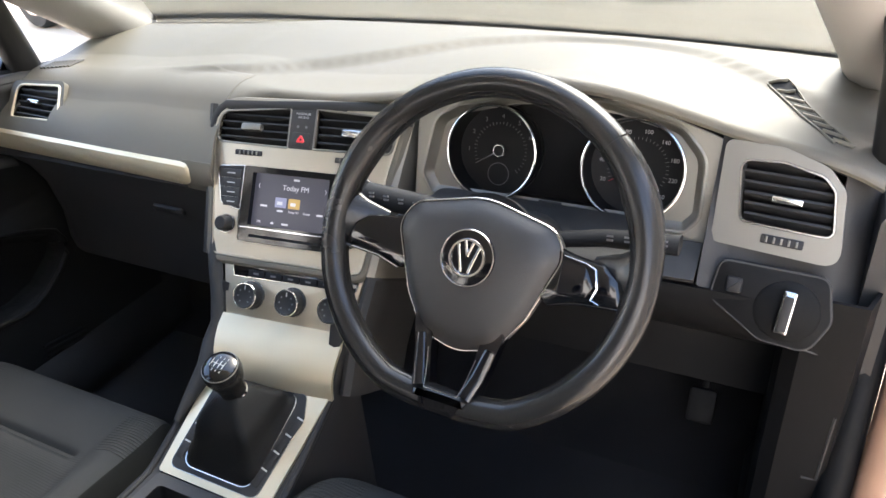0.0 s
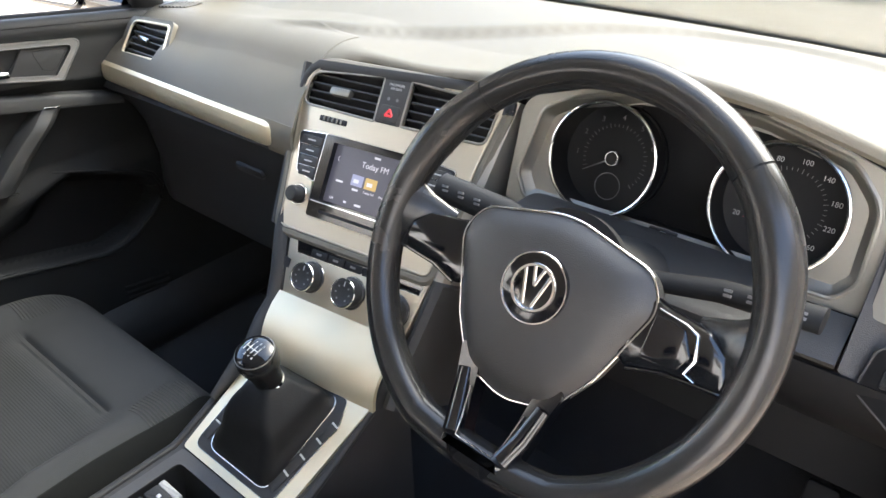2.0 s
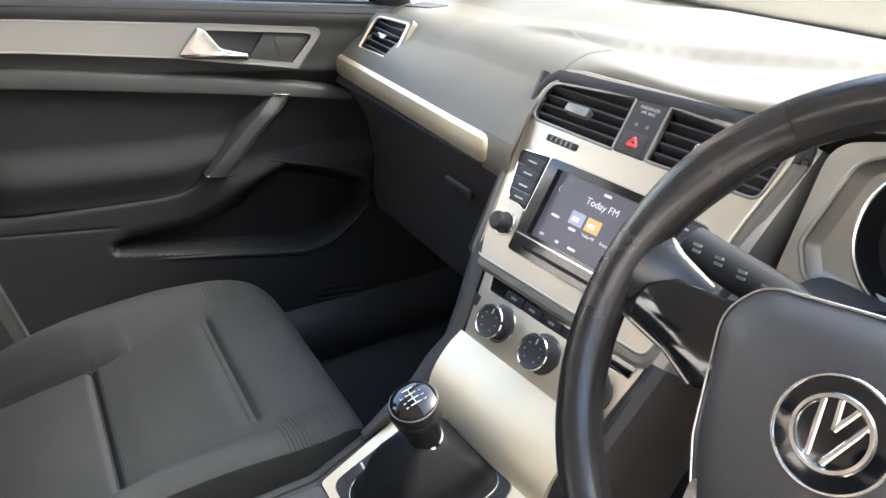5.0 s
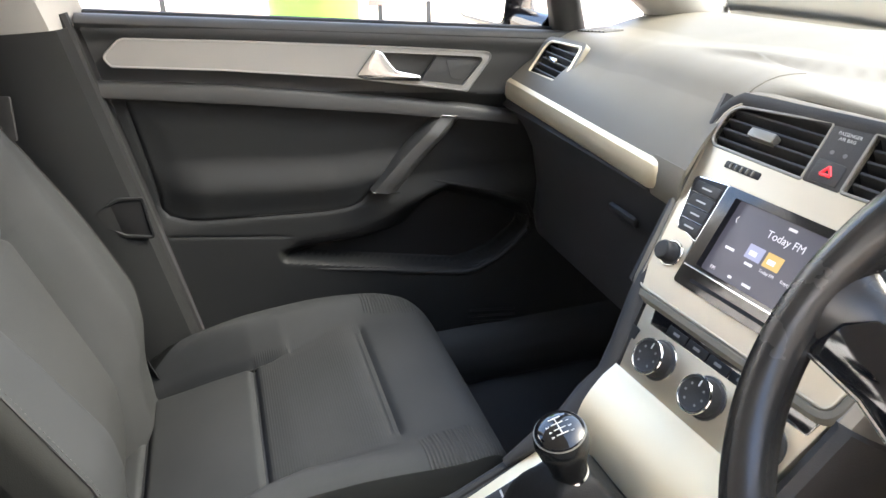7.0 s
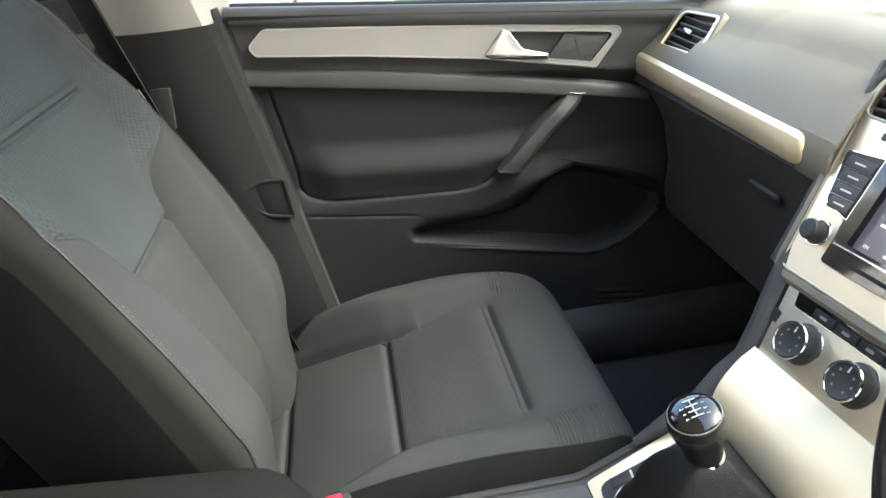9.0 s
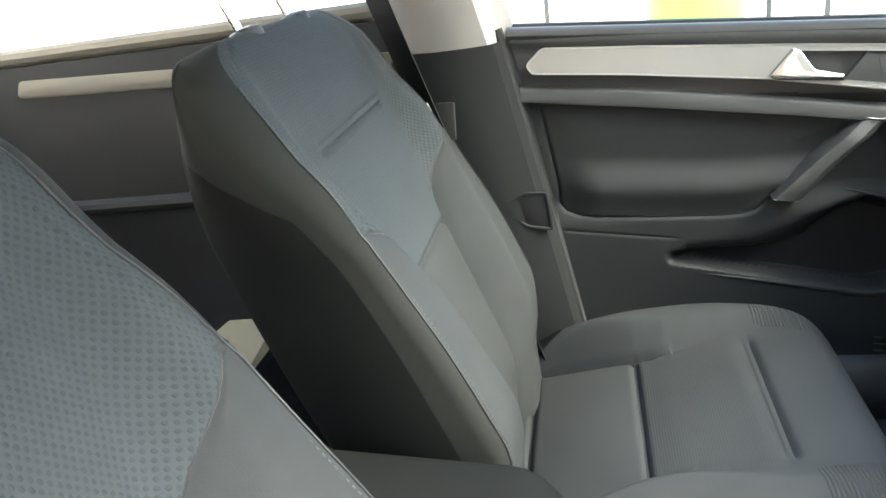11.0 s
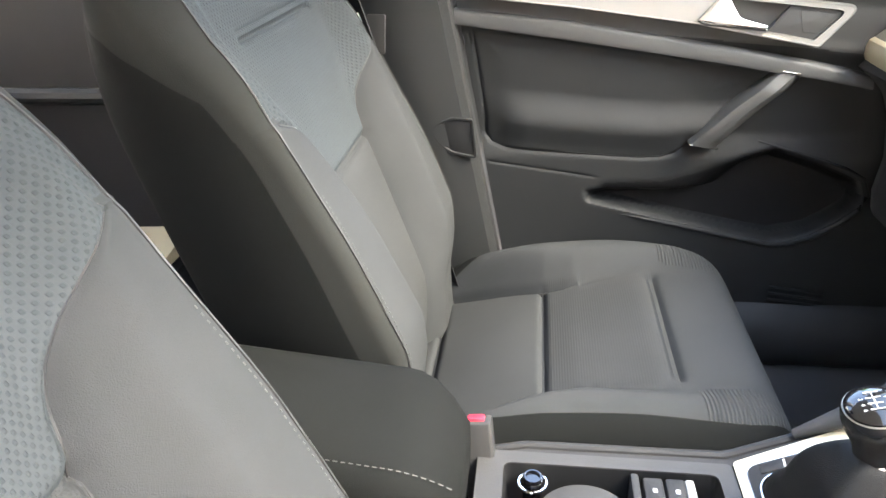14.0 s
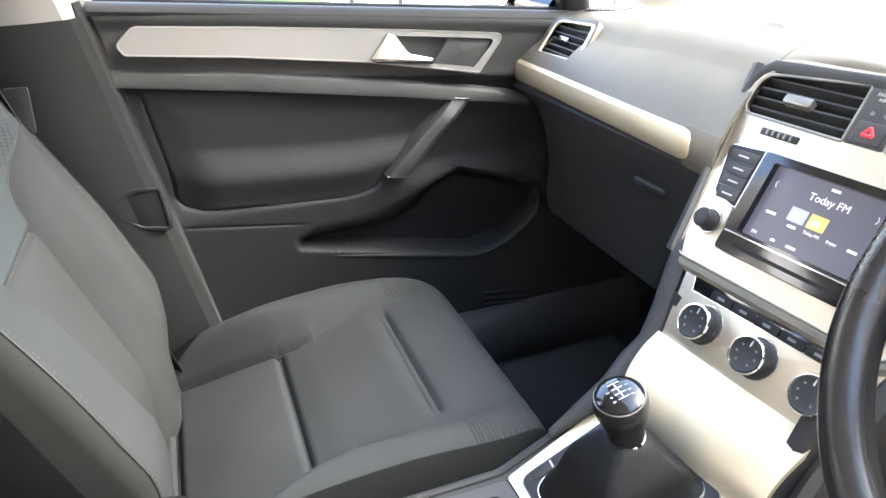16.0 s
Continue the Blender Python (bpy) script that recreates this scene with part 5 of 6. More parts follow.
def build_seat(label):
    seat = thing("front_seat", label, "seat", pose(0, -0.3, 0.0), group="front seats")
    cush = part("cushion", cloth(cushion_rows(), cushion_cloth, (CLOTH, FINERIBS, RIBS, SIDE)), None, seat, "grey cloth seat cushion with sewn grooves", mats=(CLOTH, FINERIBS, RIBS, SIDE), at=pose(0, 0, 0))
    back_at = pose(0, -0.474, 0.115) @ pose(0, 0, 0, math.degrees(BACK_TILT))
    skin = back_rows()
    mats = (CLOTH, MESH, LUMBAR, SIDE)
    back = part("backrest", cloth(skin, back_cloth, mats), None, seat, "grey cloth backrest with a knotted centre panel", mats=mats, at=back_at)
    for y in (-0.338, -0.505):
        seam("cushion_seam", [(x, y, cushion_base(y) - 0.0078) for x in np.linspace(-insert_half(y), insert_half(y), 12)], cush, pose(0, 0, 0))
    n = len(back_section(0.3)) - 1
    for sx in (-1, 1):
        seam("cushion_seam", [(sx * insert_half(y), y, cushion_base(y) - 0.0085) for y in np.linspace(-0.52, -0.28, 14)], cush, pose(0, 0, 0), 0.0018)
        # seam along the bolster's edge, with its row of light stitches below
        run = [Vector(r[n + sx * SEAM_AT][0]) for r in skin]
        edge = [p + Vector((sx * 0.0006, 0.0006, 0)) for p in run if 0.10 < p.z < 0.70]
        seam("bolster_seam", edge[::2], back, back_at, 0.0013)
        stitched = [Vector(r[n + sx * (SEAM_AT - 2)][0]) + Vector((sx * 0.0003, 0.0004, 0)) for r in skin if 0.10 < r[0][0][2] < 0.42]
        for p, q in zip(stitched[::2], stitched[1::2]):
            part("stitch", sweep([p, p.lerp(q, 0.85)], 0.0006, 4), THREAD, back, at=back_at)
        waist = [Vector(r[n + sx * N_FRONT][0]) for r in skin if 0.14 < r[0][0][2] < 0.51]
        seam("panel_seam", waist[::2], back, back_at, 0.0010)
        post = part("headrest_post", sweep([(sx * 0.077, -0.038, BACK_H - 0.05), (sx * 0.077, -0.038, BACK_H + 0.10)], 0.0055, 12), SATIN, seat, "satin steel headrest post", at=back_at)
        part("post_collar", turned([(0.025, -0.010), (0.025, 0.001), (0.022, 0.003), (0.012, 0.006)], 24), HARD, post, at=back_at @ pose(sx * 0.077, -0.038, BACK_H - 0.001))
    hr = rings([[(0.125 * s * math.cos(a), -0.034 + 0.045 * s * math.sin(a), z) for a in np.linspace(0, 2 * math.pi, 32, endpoint=False)] for z, s in ((BACK_H + 0.09, 0.6), (BACK_H + 0.10, 0.9), (BACK_H + 0.14, 1.0), (BACK_H + 0.22, 0.95), (BACK_H + 0.245, 0.8), (BACK_H + 0.255, 0.5))])
    part("headrest", hr, CLOTH, seat, "grey cloth headrest", at=back_at)
    part("rear_shell", prism(rpoly([(-0.165, 0.02, 0.03), (0.165, 0.02, 0.03), (0.160, 0.55, 0.05), (-0.160, 0.55, 0.05)]), 0.0, 0.012, 0.005), HARD, seat, at=back_at @ Matrix(((1, 0, 0, 0), (0, 0, -1, -0.160), (0, 1, 0, 0), (0, 0, 0, 1))))
    part("seat_base", slab(-0.20, 0.20, -0.55, -0.12, -0.13, 0.09, 0.02), HARD, seat, at=pose(0, 0, 0))
    for sx in (-1, 1):
        part("hinge_cover", prism(rpoly([(-0.60, 0.04, 0.03), (-0.44, 0.04, 0.03), (-0.42, 0.11, 0.03), (-0.52, 0.17, 0.03), (-0.62, 0.13, 0.03)]), -0.006, 0.006, 0.003), HARD, seat, at=Matrix(((0, 0, 1, sx * 0.243), (1, 0, 0, 0), (0, 1, 0, 0), (0, 0, 0, 1))))
    return seat


seat = build_seat("grey cloth front passenger seat beside the console")
seat.matrix_world = pose(-0.365, -0.3, 0)
driver = copy_thing(seat, pose(0.365, -0.282, 0.054, 2.9))
tagged(driver, "grey cloth driver's seat facing the steering wheel")
for ob in driver.children:
    if ob.name.startswith("cushion"):
        ob.location.z -= 0.052

label_tag = thing("seat_tag", "small white cloth tag sewn to the seat side", "tag", pose(-0.594, -0.632, 0.62))
tag_at = frame_at((-0.6005, -0.634, 0.620), (0, -0.38, 0.92), (-1, 0.2, 0))
part("tag_cloth", prism(rect(-0.014, -0.007, 0.014, 0.007, 0.001), -0.001, 0.001, 0.0003), WHITE, label_tag, at=tag_at)
for k in range(2):
    part("print_bar", prism(rect(-0.010, 0.001 - 0.005 * k, 0.010, 0.003 - 0.005 * k, 0.0004), 0.001, 0.0013, 0), DIM, label_tag, at=tag_at)
# rear bench, low and dark
bench = thing("rear_bench", "dark grey cloth rear bench", "rear seat", pose(0, -1.3, 0))
part("bench_cushion", rings([[(x, y, z - 0.02) for x, z in [(-0.66, 0.02), (-0.66, zt - 0.05), (-0.62, zt), (0, zt + 0.01), (0.62, zt), (0.66, zt - 0.05), (0.66, 0.02)]] for y, zt in ((-1.62, 0.20), (-1.4, 0.22), (-1.1, 0.245), (-0.97, 0.24), (-0.92, 0.17))]), SIDE, bench)
part("bench_back", rings([[(x, y0 - 0.35 * (z - 0.2) + dy, z) for x, dy in [(-0.64, -0.16), (-0.64, 0.0), (-0.4, 0.03), (0, 0.0), (0.4, 0.03), (0.64, 0.0), (0.64, -0.16)]] for y0, z in ((-1.55, 0.15), (-1.53, 0.4), (-1.55, 0.72), (-1.60, 0.76))]), CLOTH, bench)

# ---- passenger door ----
DX = -0.715
door = thing("passenger_door", "closed front passenger door with grey plastic trim", "car door", pose(DX, -0.2, 0.3))


def belt(y):
    return 0.703 - 0.095 * (y + 0.5)


def rear_edge(z):
    """The door's rear shut line leans back towards the roof."""
    return -0.418 - 0.186 * (z - 0.18)


LIP = [(-0.447, 0.412), (-0.4465, 0.400), (-0.437, 0.385), (-0.412, 0.376), (-0.302, 0.368), (-0.176, 0.361), (-0.138, 0.363), (-0.112, 0.371), (-0.095, 0.389)]
INSERT = [(-0.469, 0.585), (-0.446, 0.430)] + LIP + [(-0.040, 0.440), (0.040, 0.513)]
POCKET = rpoly([(0.060, 0.386, 0.02), (-0.030, 0.360, 0.03), (-0.130, 0.326, 0.04), (-0.235, 0.322, 0.02), (-0.275, 0.298, 0.02), (-0.262, 0.270, 0.02), (-0.09, 0.232, 0.05), (0.078, 0.197, 0.05), (0.150, 0.214, 0.04), (0.226, 0.268, 0.05), (0.212, 0.328, 0.04), (0.14, 0.359, 0.03)], n=6)


def inside_by(y, z, loop):
    """How far points lie inside a closed outline; negative outside."""
    near, odd = np.full(y.shape, 9.0), np.zeros(y.shape, bool)
    for (a, b), (c, d) in zip(loop, loop[1:] + loop[:1]):
        if b != d:
            odd ^= ((b > z) != (d > z)) & (y < a + (c - a) * (z - b) / (d - b))
        t = np.clip(((y - a) * (c - a) + (z - b) * (d - b)) / max((c - a) ** 2 + (d - b) ** 2, 1e-9), 0, 1)
        near = np.minimum(near, np.hypot(y - a - t * (c - a), z - b - t * (d - b)))
    return np.where(odd, near, -near)


def eased(v, lo, hi):
    t = np.clip((v - lo) / (hi - lo), 0, 1)
    return t * t * (3 - 2 * t)


LEAN = 0.16  # the upper door leans out towards the window


def door_surface(y, z):
    """The inner skin of the door, x over y and z."""
    below = 0.703 - 0.095 * (y + 0.5) - z
    x = DX - 0.002 + LEAN * (0.640 - z) * eased(-below, -0.125, -0.09) + 0.010 * np.exp(-((below - 0.004) / 0.016) ** 2) - 0.010 * eased(below, 0.03, 0.09)
    x += 0.016 * eased(-z, -0.41, -0.355) + 0.006 * eased(-z, -0.24, -0.10)
    # cushioned insert, swelling into the armrest's lip
    into = inside_by(y, z, INSERT)
    top = np.interp(y, (-0.45, -0.34, -0.245, -0.15, -0.09), (0.452, 0.444, 0.435, 0.428, 0.430))
    low = np.interp(y, [p[0] for p in LIP[2:]], [p[1] for p in LIP[2:]])
    swell = 0.020 * eased(top + 0.036 - z, 0.0, 0.062) - 0.006 * eased(top - 0.012 - z, 0.0, top - 0.012 - low)
    cushion = DX - 0.011 + 0.003 * eased(into, 0.004, 0.05) + swell * eased(y, -0.465, -0.37)
    keep = eased(into, -0.0035, 0.0035)
    x = x * (1 - keep) + cushion * keep - 0.003 * np.exp(-((into + 0.001) / 0.003) ** 2)
    # crease under the armrest
    x -= 0.003 * np.exp(-((z - (0.351 - 0.143 * (y + 0.444))) / 0.0022) ** 2) * eased(-y, 0.235, 0.27) * eased(y, -0.447, -0.437)
    deep = inside_by(y, z, POCKET)
    soft = np.where(z > 0.30, 0.030, 0.013) + 0.075 * eased(-y, -0.03, 0.10) * eased(z, 0.27, 0.31)
    return x - 0.044 * eased(deep, 0.0, soft), deep


def door_x(y, z):
    return float(door_surface(np.array([y]), np.array([z]))[0][0])


def yz(name, bm, mat, parent, x, label="", **k):
    """Panels that stand in the door's plane: u forward, v up, w into the cabin."""
    return part(name, bm, mat, parent, label, at=Matrix(((0, 0, 1, x), (1, 0, 0, 0), (0, 1, 0, 0), (0, 0, 0, 1))), **k)


def leaning(name, bm, mat, x, label=""):
    """Panels of the strip, in the plane that the upper door leans in."""
    a = math.atan(LEAN)
    c, n = math.cos(a), math.sin(a)
    return part(name, bm, mat, door, label, at=Matrix(((0, -n, c, x + n * 0.640), (1, 0, 0, 0), (0, c, n, 0.640 * (1 - c)), (0, 0, 0, 1))))


K, S = np.meshgrid(np.linspace(0, 1, 260), np.linspace(0, 1, 290), indexing="ij")
Z0 = belt(-0.2) + (0.03 - belt(-0.2)) * K
SKIN_Y = -0.418 - 0.186 * (Z0 - 0.18) + (0.42 + 0.418 + 0.186 * (Z0 - 0.18)) * S
SKIN_Z = belt(SKIN_Y) + (0.03 - belt(SKIN_Y)) * K
SKIN_X, DEEP = door_surface(SKIN_Y, SKIN_Z)
skin = grid([[(x, y, z) for x, y, z in zip(*r)] for r in zip(SKIN_X, SKIN_Y, SKIN_Z)])
skin.faces.ensure_lookup_table()
# faces above the ledge take the paler tone, as light falls there
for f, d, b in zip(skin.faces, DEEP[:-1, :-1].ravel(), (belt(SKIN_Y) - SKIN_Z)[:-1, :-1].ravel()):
    # darker plastic inside the pocket: the shade of its depth as colour
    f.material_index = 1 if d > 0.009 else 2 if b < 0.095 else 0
bmesh.ops.recalc_face_normals(skin, faces=skin.faces)
bmesh.ops.solidify(skin, geom=skin.faces[:], thickness=0.003)
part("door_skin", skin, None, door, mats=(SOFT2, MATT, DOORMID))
part("waist_rail", sweep([(DX - 0.012, y, belt(y) + 0.002) for y in np.linspace(-0.515, 0.40, 20)], 0.016, 12, flat=0.8), DOORMID, door)
part("glass_seal", sweep([(DX - 0.032, y, belt(y) + 0.012) for y in np.linspace(-0.53, 0.36, 20)], 0.007, 8), RUBBER, door)
# silver strip with the handle recess
TRIM = rpoly([(-0.458, 0.6795, 0.018), (-0.486, 0.655, 0.012), (-0.476, 0.6405, 0.008), (-0.311, 0.6225, 0.2), (-0.105, 0.5940, 0.2), (0.086, 0.5570, 0.006), (0.140, 0.6175, 0.010), (-0.05, 0.6400, 0.2), (-0.305, 0.6660, 0.2)], n=6)
HOLE = rpoly([(-0.064, 0.6330, 0.006), (-0.098, 0.5990, 0.004), (0.078, 0.5660, 0.005), (0.124, 0.6115, 0.008)], n=5)
leaning("silver_trim", plate(TRIM, [HOLE], -0.006, 0.006), DOORTRIM, DX + 0.006, "satin silver door trim strip")
leaning("trim_edge", rim(TRIM, 0.005, 0.0020), TRIMEDGE, DX + 0.006)
leaning("recess_edge", rim(HOLE, 0.0055, 0.0012), TRIMEDGE, DX + 0.006)
leaning("handle_recess", prism(inset(HOLE, -0.003), -0.03, -0.020, 0.001), HARD, DX + 0.006)
leaning("lock_panel", prism(rpoly([(0.038, 0.6215, 0.006), (0.004, 0.5800, 0.004), (0.077, 0.5665, 0.004), (0.122, 0.6110, 0.008)], n=4), -0.022, 0.002, 0.002), DOORMID, DX + 0.006)
leaning("lock_line", rim(rpoly([(0.052, 0.6130, 0.004), (0.110, 0.6065, 0.004), (0.082, 0.5760, 0.004), (0.060, 0.5790, 0.004)], n=3), 0.002, 0.0006), HARD, DX + 0.006)
lever = leaning("door_handle", prism(rpoly([(-0.072, 0.638, 0.005), (-0.108, 0.597, 0.004), (-0.092, 0.5905, 0.004), (0.004, 0.5790, 0.005), (0.003, 0.5900, 0.004), (-0.040, 0.6020, 0.014), (-0.060, 0.632, 0.006)], n=5), -0.004, 0.014, 0.004), SATIN, DX + 0.006, "satin chrome inner door handle")
# grey ledge under the strip, running over the pull handle
ledge = []
for y in np.linspace(-0.503, 0.185, 30):
    zt = lerp(y, (-0.503, -0.315, -0.04, 0.095, 0.165, 0.185), (0.6165, 0.5965, 0.5515, 0.5260, 0.5090, 0.504))
    hh = lerp(y, (-0.50, -0.32, 0.05, 0.18), (0.021, 0.027, 0.023, 0.016))
    x0 = door_x(y, zt) - 0.006
    p = DX + 0.7 * LEAN * (0.640 - zt)
    ledge.append([(x0, y, zt + 0.005), (p - 0.004, y, zt + 0.003), (p + 0.0010, y, zt), (p + 0.0030, y, zt - 0.004), (p + 0.0065, y, zt - hh + 0.005), (p + 0.0055, y, zt - hh), (DX - 0.020, y, zt - hh - 0.004)])
part("ledge", grid(ledge, 0.003), DOORMID, door, "grey ledge below the silver strip")
blade = []
for k in np.linspace(0, 1, 18):
    l, r = Vector((0, 0.040, 0.519)).lerp(Vector((0, -0.094, 0.394)), k), Vector((0, 0.086, 0.511)).lerp(Vector((0, -0.043, 0.384)), k)
    l.y -= 0.006 * math.sin(math.pi * k)
    r.y -= 0.008 * math.sin(math.pi * k)
    deep = DX + 0.020 + 0.014 * smooth_lerp(k, (0, 0.25, 0.8, 1), (0, 1, 1, 0.75))
    cut = lambda f, d: (d, *l.lerp(r, f).yz)
    blade.append([cut(-0.02, DX - 0.03), cut(0.0, deep - 0.010), cut(0.06, deep - 0.002), cut(0.18, deep), cut(0.52, deep), cut(0.66, deep - 0.004), cut(0.96, deep - 0.020), cut(1.0, DX - 0.03)])
pull = part("pull_handle", grid(blade, 0.003), DOORMID, door, "slanting grey pull handle")
for l, r, d in (((0.040, 0.519), (0.086, 0.511), 0.0215), ((-0.094, 0.394), (-0.043, 0.384), 0.0285)):
    part("handle_cap", sweep([(DX + d, *l), (DX + d, l[0] + 0.4 * (r[0] - l[0]), l[1] + 0.45 * (r[1] - l[1])), (DX + d - 0.010, *r)], 0.0013, 8), SATIN, pull)
# thin paler strip that paints the highlight along the armrest's lip
part("armrest_highlight", sweep([(door_x(y, z + 0.004) + 0.0012, y, z + 0.0025) for y, z in LIP[1:-1]], 0.0016, 8), DOORMID, door)
# raised lip round the door pocket
lip_run = [(-0.21, 0.2520), (-0.17, 0.2445), (-0.09, 0.2290), (0.0, 0.2105), (0.074, 0.1960), (0.110, 0.1985), (0.148, 0.2120), (0.190, 0.2400), (0.218, 0.2680), (0.226, 0.2950), (0.213, 0.3270), (0.18, 0.3450), (0.14, 0.3600), (0.09, 0.3740), (0.03, 0.3905)]
part("pocket_lip", sweep([(door_x(y, z) + 0.002, y, z) for y, z in lip_run], [0.001, 0.0025, 0.004, 0.005, 0.006, 0.006, 0.006, 0.0055, 0.005, 0.005, 0.004, 0.004, 0.003, 0.003, 0.002], 10), SOFT2, door)
for k in range(3):
    yz("kick_slot", prism(rpoly([(0.090, 0.080 + 0.0135 * k), (0.191, 0.067 + 0.0135 * k), (0.191, 0.072 + 0.0135 * k), (0.090, 0.085 + 0.0135 * k)], 0.002), 0, 0.008, 0.002), SOFT2, door, door_x(0.14, 0.09) - 0.001)
part("shut_seal", sweep([(DX + 0.004, rear_edge(z) - 0.010, z) for z in np.linspace(0.05, 0.72, 14)], 0.009, 8), RUBBER, door)

tagged(part("kick_panel_left", slab(-0.78, -0.715, 0.26, 0.68, -0.12, 0.62, 0.01), HARD), "black kick panel in the passenger footwell", "panel", kind="structure")
tagged(part("toe_board", grid([[(x, 0.40 + 0.25 * k, -0.07 + 0.35 * k * k) for x in (-0.74, 0, 0.74)] for k in np.linspace(0, 1, 6)], 0.01), CARPET), "black carpeted toe board", "carpet", kind="structure")

# ---- B-pillar, belt, rear door ----
rows = []
for z in np.linspace(0.0, 0.70, 18):
    y1 = rear_edge(z) - 0.012
    rows.append([(DX - 0.05, y1 + 0.06, z), (DX - 0.02, y1 + 0.012, z), (DX + 0.006, y1, z), (DX + 0.030, y1 - 0.012, z), (DX + 0.040, y1 - 0.05, z), (DX + 0.040, y1 - 0.12, z), (DX + 0.02, y1 - 0.17, z)])
tagged(part("b_pillar_lower", grid(rows, 0.006), SOFT2), "dark grey lower door pillar trim", "pillar", kind="structure")
rows = []
for z in np.linspace(0.695, 1.12, 12):
    y1 = rear_edge(z) - 0.020
    dx = 0.24 * (z - 0.69)
    rows.append([(DX - 0.04 + dx, y1 + 0.03, z), (DX + 0.006 + dx, y1, z), (DX + 0.026 + dx, y1 - 0.012, z), (DX + 0.034 + dx, y1 - 0.05, z), (DX + 0.034 + dx, y1 - 0.10, z), (DX + 0.014 + dx, y1 - 0.14, z)])
tagged(part("b_pillar_upper", grid(rows, 0.006), PILLAR), "light grey upper door pillar trim", "pillar", kind="structure")
POCKET_B = rpoly([(-0.540, 0.425, 0.012), (-0.532, 0.400, 0.02), (-0.505, 0.380, 0.02), (-0.462, 0.371, 0.004), (-0.468, 0.440, 0.006), (-0.505, 0.443, 0.02)], n=5)
pocket_ob = tagged(yz("pillar_pocket", prism(POCKET_B, -0.01, 0.001, 0.001), MATT, None, DX + 0.0425), "small dark recess in the pillar trim", "recess", kind="structure")
part("recess_rim", rim(POCKET_B, 0.001, 0.003), SOFT2, pocket_ob, at=pocket_ob.matrix_world.copy())
mirror = thing("door_mirror", "black outside door mirror with a bright glass", "mirror", pose(-0.90, 0.24, 0.66))
MIRROR = frame_at((-0.930, 0.205, 0.693), (0.96, 0.28, 0), (0, 0.05, 1))
shape = rpoly([(-0.085, -0.050, 0.03), (0.080, -0.058, 0.03), (0.088, 0.050, 0.04), (-0.070, 0.062, 0.05)], n=7)
part("housing", rings([[(u, v, w) for u, v in inset(shape, d)] for w, d in ((0.004, 0.006), (0.006, 0.001), (0.0, -0.006), (-0.03, -0.004), (-0.07, 0.012), (-0.09, 0.03))]), GLOSS, mirror, at=MIRROR)
part("mirror_glass", prism(inset(shape, 0.006), 0.002, 0.0065, 0.0005), CHROME, mirror, "bright mirror glass", at=MIRROR)
part("mirror_arm", sweep([(-0.875, 0.245, 0.652), (-0.80, 0.262, 0.645), (-0.755, 0.275, 0.640)], [0.022, 0.026, 0.03], 12), GLOSS, mirror)
seat_belt = thing("seat_belt", "black seat belt hanging at the door pillar", "seat belt", pose(-0.66, -0.65, 0.3))
part("webbing", grid([[(-0.612 + 0.02 * w / 0.023 - 0.05 * (z - 0.6), -0.640 - 0.30 * (z - 0.6) + w, z) for w in (-0.023, 0, 0.023)] for z in np.linspace(0.05, 1.0, 20)], 0.0015), MATT, seat_belt)
part("tongue", prism(rect(-0.016, -0.03, 0.016, 0.03, 0.004), -0.002, 0.002, 0.001), HARD, seat_belt, "dull grey belt tongue", at=pose(-0.600, -0.612, 0.60, 80, 0, 75))
buckle = thing("belt_buckle", "black belt buckle with a red release button", "belt buckle", pose(-0.115, -0.46, 0.1))
part("buckle_body", prism(rect(-0.018, -0.012, 0.018, 0.012, 0.005), -0.10, 0.0, 0.004), HARD, buckle, at=pose(-0.105, -0.418, 0.262, -12, -6, 90))
part("release_button", prism(rect(-0.010, -0.006, 0.010, 0.006, 0.003), -0.008, 0.004, 0.002), RED, buckle, "red release button", at=pose(-0.105, -0.418, 0.262, -12, -6, 90))
rear_door = thing("rear_door", "dark rear door with a grey waist trim", "car door", pose(DX, -1.2, 0.3))
rows = []
for k in np.linspace(0, 1, 12):
    rows.append([(DX - 0.005 - 0.02 * math.sin(math.pi * k), y, 0.76 + (0.02 - 0.76) * k) for y in np.linspace(-1.75, -0.66, 8)])
part("rear_door_skin", grid(rows, 0.02), HARD, rear_door)
part("rear_waist", sweep([(DX, y, 0.775) for y in np.linspace(-1.75, -0.66, 8)], 0.016, 10), SOFT, rear_door)
yz("rear_trim", prism(rpoly([(-1.45, 0.735, 0.015), (-1.47, 0.700, 0.015), (-0.72, 0.675, 0.01), (-0.70, 0.705, 0.01)]), 0, 0.014, 0.004), SOFT, rear_door, DX)
part("rear_ledge", sweep([(DX + 0.012, y, 0.47) for y in np.linspace(-1.6, -0.72, 6)], 0.016, 10), SOFT2, rear_door)
bar("c_pillar_left", [(-0.72, -1.80, 0.72), (-0.66, -1.90, 0.95), (-0.58, -1.95, 1.12)], [0.10, 0.10, 0.08], PILLAR, "light grey rear pillar trim")
tagged(part("tailgate_trim", slab(-0.7, 0.7, -2.0, -1.95, 0.0, 0.72), HARD), "black boot panel behind the rear bench", "panel", kind="structure")
